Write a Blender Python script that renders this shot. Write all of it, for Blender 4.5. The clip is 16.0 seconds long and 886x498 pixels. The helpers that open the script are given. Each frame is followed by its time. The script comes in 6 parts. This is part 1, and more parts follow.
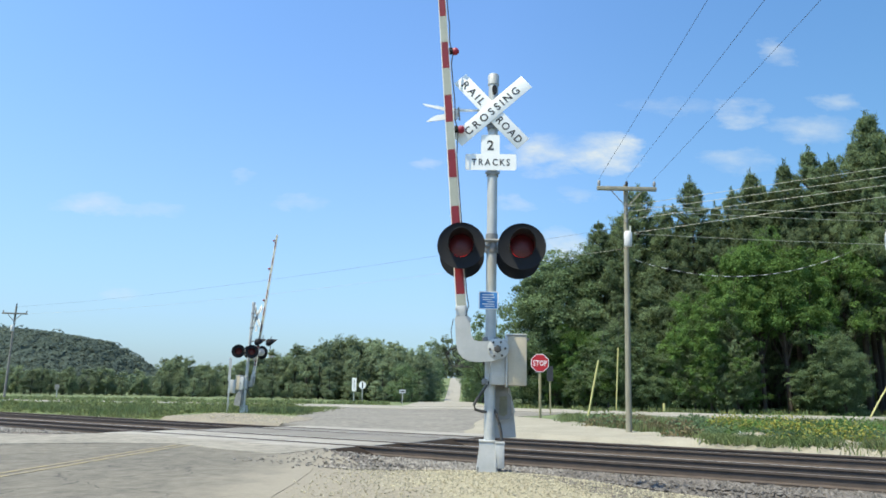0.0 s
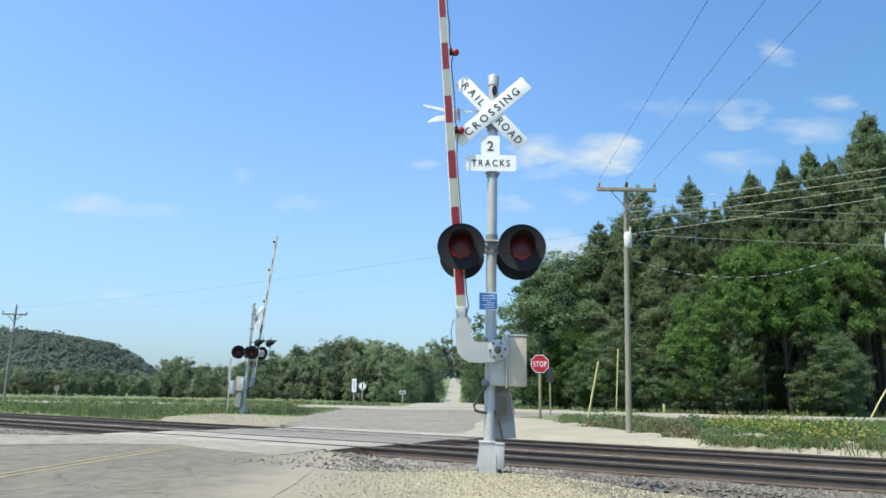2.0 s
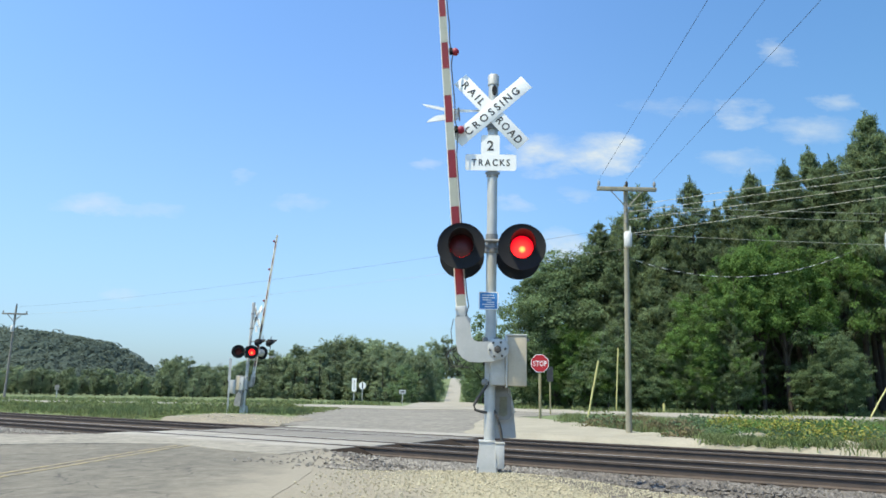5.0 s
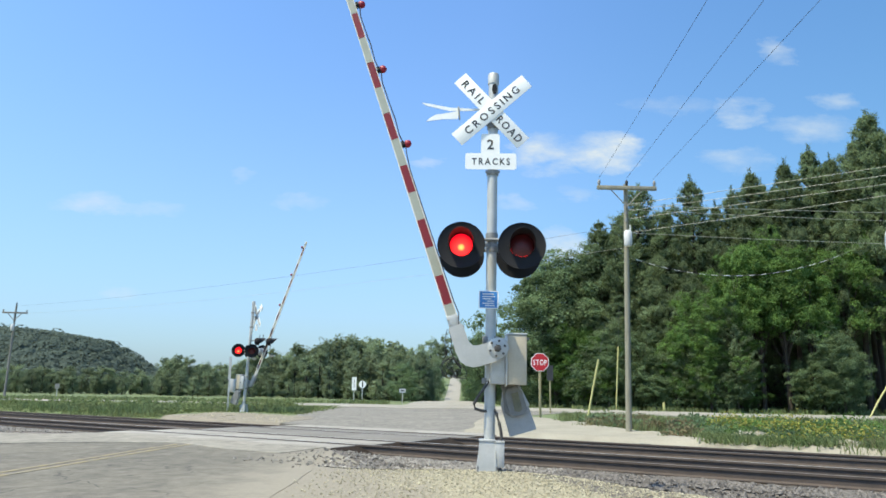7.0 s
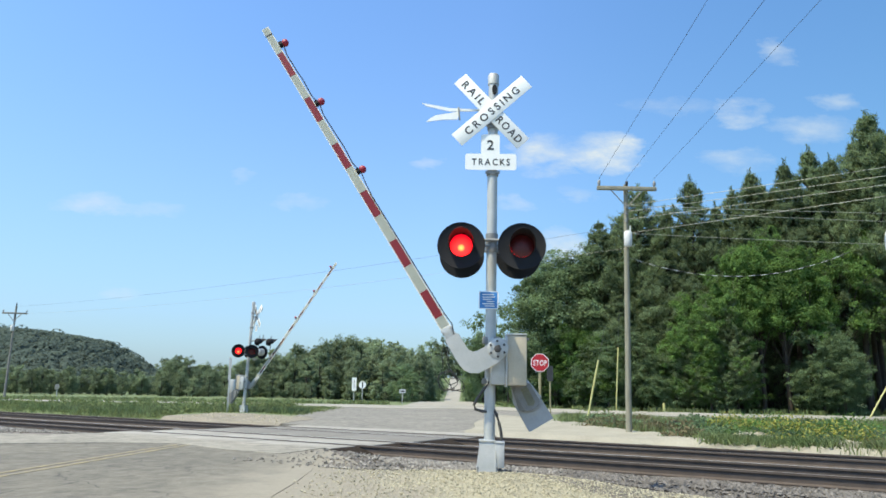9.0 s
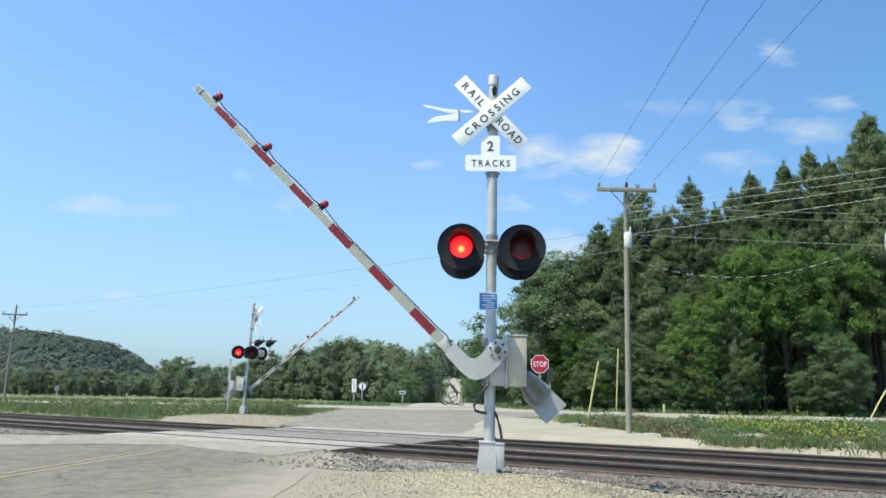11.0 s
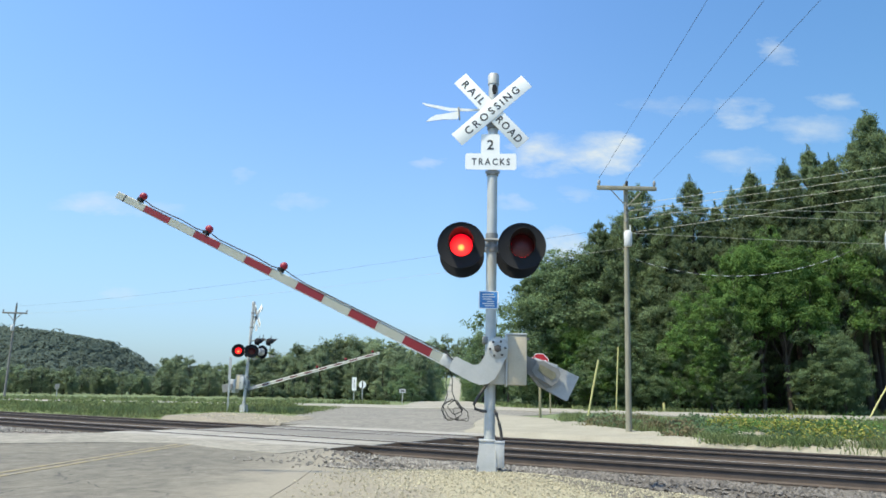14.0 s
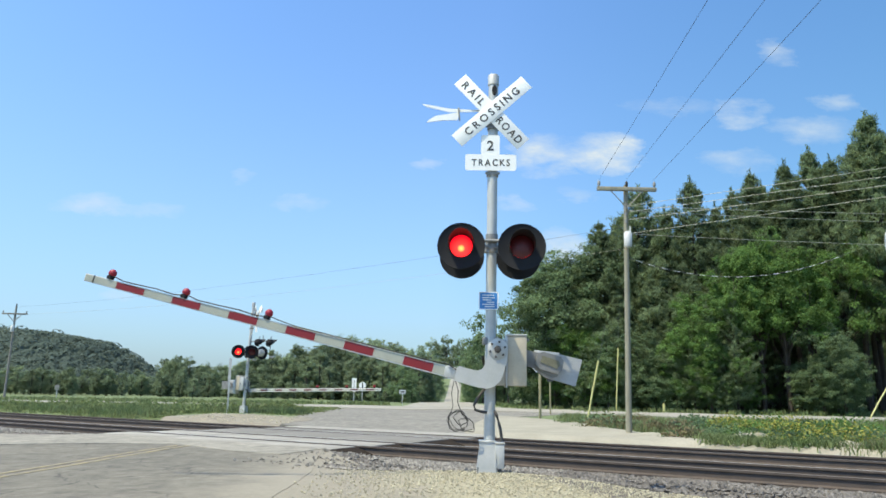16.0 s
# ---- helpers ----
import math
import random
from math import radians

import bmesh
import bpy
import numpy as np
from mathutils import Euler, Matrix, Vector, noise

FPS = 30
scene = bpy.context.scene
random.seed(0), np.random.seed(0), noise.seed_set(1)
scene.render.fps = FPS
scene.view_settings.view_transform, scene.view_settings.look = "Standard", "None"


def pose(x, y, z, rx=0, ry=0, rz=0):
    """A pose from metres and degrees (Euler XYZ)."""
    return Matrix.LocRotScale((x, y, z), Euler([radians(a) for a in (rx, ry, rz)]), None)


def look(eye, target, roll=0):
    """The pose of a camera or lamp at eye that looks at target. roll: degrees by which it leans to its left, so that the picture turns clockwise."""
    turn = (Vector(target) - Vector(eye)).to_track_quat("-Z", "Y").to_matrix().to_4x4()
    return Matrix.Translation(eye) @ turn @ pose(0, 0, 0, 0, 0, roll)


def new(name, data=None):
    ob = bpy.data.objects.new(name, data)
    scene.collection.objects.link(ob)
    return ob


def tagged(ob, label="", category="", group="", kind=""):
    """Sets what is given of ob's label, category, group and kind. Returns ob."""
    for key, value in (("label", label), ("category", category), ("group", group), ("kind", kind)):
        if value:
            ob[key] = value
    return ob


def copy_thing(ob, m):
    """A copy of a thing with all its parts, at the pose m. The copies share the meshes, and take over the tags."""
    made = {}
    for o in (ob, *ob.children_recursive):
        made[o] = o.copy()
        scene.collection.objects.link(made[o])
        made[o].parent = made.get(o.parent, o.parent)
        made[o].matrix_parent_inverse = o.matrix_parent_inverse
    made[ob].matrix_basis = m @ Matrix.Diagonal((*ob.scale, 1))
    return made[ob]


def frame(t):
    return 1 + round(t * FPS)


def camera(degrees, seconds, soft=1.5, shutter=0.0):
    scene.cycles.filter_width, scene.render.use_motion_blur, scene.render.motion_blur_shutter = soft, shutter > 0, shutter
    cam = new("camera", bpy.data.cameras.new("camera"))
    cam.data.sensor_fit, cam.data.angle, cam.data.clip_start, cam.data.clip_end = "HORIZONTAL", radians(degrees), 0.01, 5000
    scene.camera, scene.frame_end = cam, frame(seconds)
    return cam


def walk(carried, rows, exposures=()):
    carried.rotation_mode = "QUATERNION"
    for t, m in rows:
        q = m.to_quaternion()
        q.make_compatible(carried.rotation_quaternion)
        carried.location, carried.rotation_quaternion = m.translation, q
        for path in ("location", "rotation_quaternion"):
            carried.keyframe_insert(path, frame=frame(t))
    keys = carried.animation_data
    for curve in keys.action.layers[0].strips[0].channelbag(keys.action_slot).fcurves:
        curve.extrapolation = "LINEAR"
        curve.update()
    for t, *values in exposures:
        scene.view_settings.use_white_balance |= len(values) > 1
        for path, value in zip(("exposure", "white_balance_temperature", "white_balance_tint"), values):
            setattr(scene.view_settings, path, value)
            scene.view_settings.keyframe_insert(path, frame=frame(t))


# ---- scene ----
cam = camera(64.6, 16.0, soft=1.65)
EYE = Vector((0.0, 0.0, 1.2))


def aim(pitch, yaw=0.0):
    p, a = radians(pitch), radians(yaw)
    d = Vector((math.sin(a) * math.cos(p), math.cos(a) * math.cos(p), math.sin(p)))
    return look(EYE, EYE + d, 0.8)


# The camera nods by a tenth of a degree.
NODS = ((0, 11.35), (0.5, 11.33), (1, 11.38), (1.5, 11.44), (2, 11.42), (2.5, 11.44), (3, 11.42), (4, 11.44), (5.2, 11.36), (6.5, 11.26),
        (7, 11.29), (7.5, 11.24), (8, 11.31), (8.5, 11.31), (9, 11.33), (10.2, 11.40), (11.5, 11.44), (12, 11.44), (12.5, 11.38),
        (13, 11.44), (13.5, 11.38), (14, 11.31), (14.5, 11.31), (15, 11.26), (15.5, 11.24), (16, 11.38))
walk(cam, [(t, aim(p, 0.05 if 14.8 < t < 15.8 else 0.0)) for t, p in NODS], exposures=((0, 1.02, 7500, 2), (16, 1.02, 7500, 2)))

# ---- sky and sun ----
SUN_TO = Vector((-2.03, -1.20, 4.5)).normalized()


def daylight():
    sun = new("sun", bpy.data.lights.new("sun", "SUN"))
    sun.data.energy, sun.data.angle, sun.data.color = 3.0, radians(0.5), (1.0, 0.93, 0.80)
    sun.matrix_world = look(SUN_TO * 50, (0, 0, 0))
    world = bpy.data.worlds.new("sky")
    scene.world = world
    world.use_nodes = True
    nt = world.node_tree
    nt.nodes.clear()
    N, L = nt.nodes.new, nt.links.new
    sky = N("ShaderNodeTexSky")
    sky.sky_type, sky.sun_disc = "NISHITA", False
    sky.sun_elevation = math.asin(SUN_TO.z)
    sky.sun_rotation = math.atan2(SUN_TO.x, SUN_TO.y)
    sky.air_density, sky.dust_density, sky.ozone_density = 1.0, 1.6, 2.5
    co = N("ShaderNodeTexCoord")
    sep = N("ShaderNodeSeparateXYZ")
    L(co.outputs["Generated"], sep.inputs[0])

    def mth(op, a, b=None, clamp=False):
        n = N("ShaderNodeMath")
        n.operation, n.use_clamp = op, clamp
        for i, v in enumerate((a, b)):
            if v is None:
                continue
            if isinstance(v, (int, float)):
                n.inputs[i].default_value = v
            else:
                L(v, n.inputs[i])
        return n.outputs[0]

    # flat sheet of thin cloud: coordinates u to the right, v upward on a plane ahead
    ahead = mth("MAXIMUM", sep.outputs["Y"], 0.05)
    u, v = mth("DIVIDE", sep.outputs["X"], ahead), mth("DIVIDE", sep.outputs["Z"], ahead)
    comb = N("ShaderNodeCombineXYZ")
    L(u, comb.inputs[0]), L(mth("MULTIPLY", v, 2.2), comb.inputs[1])
    nz = N("ShaderNodeTexNoise")
    nz.inputs["Scale"].default_value, nz.inputs["Detail"].default_value, nz.inputs["Roughness"].default_value = 9.0, 8.0, 0.62
    L(comb.outputs[0], nz.inputs["Vector"])
    # ragged edges: push the coordinates about with a coarser noise
    rag, rgb = N("ShaderNodeTexNoise"), N("ShaderNodeSeparateColor")
    rag.inputs["Scale"].default_value, rag.inputs["Detail"].default_value, rag.inputs["Roughness"].default_value = 14.0, 6.0, 0.65
    L(comb.outputs[0], rag.inputs["Vector"]), L(rag.outputs["Color"], rgb.inputs[0])
    u = mth("ADD", u, mth("MULTIPLY", mth("SUBTRACT", rgb.outputs[0], 0.5), 0.10))
    v = mth("ADD", v, mth("MULTIPLY", mth("SUBTRACT", rgb.outputs[1], 0.5), 0.05))
    total = None
    for cu, cv, ru, rv, amount in ((0.149, 0.343, 0.062, 0.036, 1.3), (0.243, 0.350, 0.062, 0.036, 1.3), (0.453, 0.416, 0.050, 0.028, 0.85), (0.344, 0.427, 0.075, 0.016, 0.35), (0.437, 0.342, 0.055, 0.025, 0.6),
                                   (0.556, 0.394, 0.066, 0.025, 0.6), (0.600, 0.438, 0.042, 0.018, 0.55), (0.511, 0.518, 0.036, 0.023, 0.55), (0.108, 0.272, 0.028, 0.014, 0.45), (0.196, 0.287, 0.028, 0.012, 0.4),
                                   (-0.522, 0.260, 0.060, 0.019, 0.6), (-0.436, 0.254, 0.060, 0.010, 0.3), (-0.216, 0.270, 0.038, 0.013, 0.5), (-0.303, 0.308, 0.020, 0.009, 0.25), (-0.026, 0.335, 0.028, 0.013, 0.45),
                                   (0.175, 0.205, 0.055, 0.034, 0.9), (-0.460, 0.128, 0.034, 0.009, 0.35)):
        a = mth("POWER", mth("DIVIDE", mth("SUBTRACT", u, cu), ru), 2.0)
        b = mth("POWER", mth("DIVIDE", mth("SUBTRACT", v, cv), rv), 2.0)
        blob = mth("MULTIPLY", mth("SUBTRACT", 1.0, mth("ADD", a, b), clamp=True), amount)
        total = blob if total is None else mth("ADD", total, blob)
    cloud = mth("MULTIPLY", mth("MULTIPLY", total, mth("MULTIPLY", mth("SUBTRACT", nz.outputs["Fac"], 0.30, clamp=True), 3.4)), 0.85, clamp=True)
    # thin milky haze that thickens toward the horizon
    haze = mth("MULTIPLY", mth("POWER", mth("SUBTRACT", 1.0, mth("MULTIPLY", mth("ABSOLUTE", sep.outputs["Z"]), 1.6), clamp=True), 2.0), 0.70)
    mix0 = N("ShaderNodeMixRGB")
    tint = N("ShaderNodeMixRGB")
    tint.blend_type = "MULTIPLY"
    tint.inputs[0].default_value = 1.0
    tint.inputs[2].default_value = (0.53, 0.775, 1.10, 1)
    L(sky.outputs[0], tint.inputs[1])
    L(haze, mix0.inputs[0]), L(tint.outputs[0], mix0.inputs[1])
    mix0.inputs[2].default_value = (1.38, 1.80, 2.46, 1)
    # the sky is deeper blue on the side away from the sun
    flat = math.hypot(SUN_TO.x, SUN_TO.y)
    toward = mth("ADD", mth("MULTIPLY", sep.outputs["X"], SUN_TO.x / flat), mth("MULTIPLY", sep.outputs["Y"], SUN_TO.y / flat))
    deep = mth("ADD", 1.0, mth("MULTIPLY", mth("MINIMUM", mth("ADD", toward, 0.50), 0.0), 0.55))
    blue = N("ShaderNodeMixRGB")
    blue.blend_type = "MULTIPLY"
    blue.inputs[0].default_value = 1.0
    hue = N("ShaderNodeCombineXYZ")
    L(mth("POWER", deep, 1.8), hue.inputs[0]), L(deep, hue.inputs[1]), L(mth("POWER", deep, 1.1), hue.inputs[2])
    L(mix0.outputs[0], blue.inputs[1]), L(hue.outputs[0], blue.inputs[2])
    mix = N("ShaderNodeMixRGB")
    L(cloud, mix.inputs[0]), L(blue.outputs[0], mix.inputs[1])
    mix.inputs[2].default_value = (2.35, 2.72, 3.35, 1)
    bg = N("ShaderNodeBackground")
    bg.inputs["Strength"].default_value = 0.15
    L(mix.outputs[0], bg.inputs["Color"])
    out = N("ShaderNodeOutputWorld")
    L(bg.outputs[0], out.inputs["Surface"])


daylight()

# ---- materials ----


def material(name, base, second=None, rough=0.7, metal=0.0, scale=8.0, fine=60.0, bump=0.2, spread=0.5, vary=0.0, island=0.0, spec=0.5, transmit=0.0, third=None, bump_dist=0.01, stretch=None, grain=0.5):
    """Principled surface: two noises at real size blend base and second, fine noise gives relief; vary: per-object shade."""
    m = bpy.data.materials.new(name)
    m.use_nodes = True
    nt = m.node_tree
    N, L = nt.nodes.new, nt.links.new
    p = nt.nodes["Principled BSDF"]
    p.inputs["Roughness"].default_value, p.inputs["Metallic"].default_value = rough, metal
    p.inputs["Specular IOR Level"].default_value = spec
    second = second or tuple(c * 0.75 for c in base)
    co = N("ShaderNodeTexCoord")
    vec = co.outputs["Object"]
    if stretch:
        mp = N("ShaderNodeMapping")
        mp.inputs["Scale"].default_value = stretch
        L(vec, mp.inputs["Vector"])
        vec = mp.outputs[0]
    big, small = N("ShaderNodeTexNoise"), N("ShaderNodeTexNoise")
    for n, s, d in ((big, scale, 5.0), (small, fine, 4.0)):
        n.inputs["Scale"].default_value, n.inputs["Detail"].default_value = s, d
        L(vec, n.inputs["Vector"])
    ramp = N("ShaderNodeMapRange")
    ramp.inputs["From Min"].default_value, ramp.inputs["From Max"].default_value = 0.5 - spread * 0.5, 0.5 + spread * 0.5
    L(big.outputs["Fac"], ramp.inputs["Value"])
    mix = N("ShaderNodeMixRGB")
    L(ramp.outputs[0], mix.inputs[0])
    mix.inputs[1].default_value, mix.inputs[2].default_value = (*base, 1), (*second, 1)
    last = mix.outputs[0]
    if third:
        r2 = N("ShaderNodeMapRange")
        r2.inputs["From Min"].default_value, r2.inputs["From Max"].default_value = 0.52, 0.66
        L(small.outputs["Fac"], r2.inputs["Value"])
        m3 = N("ShaderNodeMixRGB")
        L(r2.outputs[0], m3.inputs[0]), L(last, m3.inputs[1])
        m3.inputs[2].default_value = (*third, 1)
        last = m3.outputs[0]
    else:
        m3 = N("ShaderNodeMixRGB")
        m3.blend_type = "MULTIPLY"
        m3.inputs[0].default_value = grain
        r2 = N("ShaderNodeMapRange")
        r2.inputs["From Min"].default_value, r2.inputs["From Max"].default_value = 0.3, 0.7
        r2.inputs["To Min"].default_value, r2.inputs["To Max"].default_value = 0.65, 1.2
        L(small.outputs["Fac"], r2.inputs["Value"]), L(last, m3.inputs[1]), L(r2.outputs[0], m3.inputs[2])
        last = m3.outputs[0]
    for amount, node, sock in ((vary, "ShaderNodeObjectInfo", "Random"), (island, "ShaderNodeNewGeometry", "Random Per Island")):
        if amount:
            src = N(node)
            rr = N("ShaderNodeMapRange")
            rr.inputs["To Min"].default_value, rr.inputs["To Max"].default_value = 1 - amount, 1 + amount
            L(src.outputs[sock], rr.inputs["Value"])
            mm = N("ShaderNodeMixRGB")
            mm.blend_type = "MULTIPLY"
            mm.inputs[0].default_value = 1.0
            L(last, mm.inputs[1]), L(rr.outputs[0], mm.inputs[2])
            last = mm.outputs[0]
    L(last, p.inputs["Base Color"])
    if transmit:
        tr, add, out = N("ShaderNodeBsdfTranslucent"), N("ShaderNodeMixShader"), nt.nodes["Material Output"]
        add.inputs[0].default_value = transmit
        L(last, tr.inputs["Color"])
        L(p.outputs[0], add.inputs[1]), L(tr.outputs[0], add.inputs[2]), L(add.outputs[0], out.inputs["Surface"])
    if bump:
        b = N("ShaderNodeBump")
        b.inputs["Strength"].default_value, b.inputs["Distance"].default_value = bump, bump_dist
        L(small.outputs["Fac"], b.inputs["Height"]), L(b.outputs[0], p.inputs["Normal"])
    return m


def glow(name, core, rim, strength, radius):
    """A lit lens: hot low centre, red rim, faint moulded pattern."""
    m = bpy.data.materials.new(name)
    m.use_nodes = True
    nt = m.node_tree
    N, L = nt.nodes.new, nt.links.new
    p = nt.nodes["Principled BSDF"]
    co, ln, mr, mix = N("ShaderNodeTexCoord"), N("ShaderNodeVectorMath"), N("ShaderNodeMapRange"), N("ShaderNodeMixRGB")
    off = N("ShaderNodeVectorMath")
    off.operation = "ADD"
    off.inputs[1].default_value = (0, 0, radius * 0.25)
    ln.operation = "LENGTH"
    L(co.outputs["Object"], off.inputs[0]), L(off.outputs[0], ln.inputs[0]), L(ln.outputs["Value"], mr.inputs["Value"])
    mr.inputs["From Min"].default_value, mr.inputs["From Max"].default_value = radius * 0.02, radius * 1.1
    mix = N("ShaderNodeValToRGB")
    cr = mix.color_ramp
    cr.elements[0].color, cr.elements[1].color = (*core, 1), (*rim, 1)
    cr.elements[0].position = 0.08
    mid = cr.elements.new(0.34)
    mid.color = (core[0], core[1] * 0.045, core[2] * 0.18, 1)
    L(mr.outputs[0], mix.inputs[0])
    p.inputs["Base Color"].default_value = (0.26, 0.008, 0.025, 1)
    L(mix.outputs[0], p.inputs["Emission Color"])
    p.inputs["Emission Strength"].default_value = strength
    return m


def pavement(name, pale, mid, crack):
    """Old asphalt: patches, aggregate speckle, meandering cracks and long wheel stains."""
    m = material(name, pale, mid, 0.92, scale=0.55, fine=75, bump=0.3, third=tuple(c * 1.22 for c in pale), spread=0.32)
    nt = m.node_tree
    N, L = nt.nodes.new, nt.links.new
    p = nt.nodes["Principled BSDF"]
    src = p.inputs["Base Color"].links[0].from_socket
    mott, mr, mm, cc = N("ShaderNodeTexNoise"), N("ShaderNodeMapRange"), N("ShaderNodeMixRGB"), N("ShaderNodeTexCoord")
    mott.inputs["Scale"].default_value, mott.inputs["Detail"].default_value, mott.inputs["Roughness"].default_value = 3.2, 9.0, 0.75
    mr.inputs["From Min"].default_value, mr.inputs["From Max"].default_value, mr.inputs["To Min"].default_value, mr.inputs["To Max"].default_value = 0.35, 0.65, 0.62, 1.3
    mm.blend_type = "MULTIPLY"
    mm.inputs[0].default_value = 1.0
    L(cc.outputs["Object"], mott.inputs["Vector"]), L(mott.outputs["Fac"], mr.inputs["Value"]), L(src, mm.inputs[1]), L(mr.outputs[0], mm.inputs[2])
    src = mm.outputs[0]
    co, warp, add, vor = N("ShaderNodeTexCoord"), N("ShaderNodeTexNoise"), N("ShaderNodeMixRGB"), N("ShaderNodeTexVoronoi")
    warp.inputs["Scale"].default_value, warp.inputs["Detail"].default_value = 1.3, 6.0
    add.blend_type = "ADD"
    add.inputs[0].default_value = 2.2
    vor.feature = "DISTANCE_TO_EDGE"
    vor.inputs["Scale"].default_value = 0.55
    L(co.outputs["Object"], warp.inputs["Vector"]), L(co.outputs["Object"], add.inputs[1]), L(warp.outputs["Color"], add.inputs[2]), L(add.outputs[0], vor.inputs["Vector"])
    cut, part_on, mul, mix = N("ShaderNodeMapRange"), N("ShaderNodeMapRange"), N("ShaderNodeMath"), N("ShaderNodeMixRGB")
    cut.inputs["From Min"].default_value, cut.inputs["From Max"].default_value = 0.011, 0.003
    where = N("ShaderNodeTexNoise")
    where.inputs["Scale"].default_value = 0.35
    L(co.outputs["Object"], where.inputs["Vector"]), L(where.outputs["Fac"], part_on.inputs["Value"])
    part_on.inputs["From Min"].default_value, part_on.inputs["From Max"].default_value = 0.40, 0.54
    mul.operation = "MULTIPLY"
    L(vor.outputs["Distance"], cut.inputs["Value"]), L(cut.outputs[0], mul.inputs[0]), L(part_on.outputs[0], mul.inputs[1])
    mix.inputs[2].default_value = (*crack, 1)
    L(mul.outputs[0], mix.inputs[0]), L(src, mix.inputs[1]), L(mix.outputs[0], p.inputs["Base Color"])
    return m


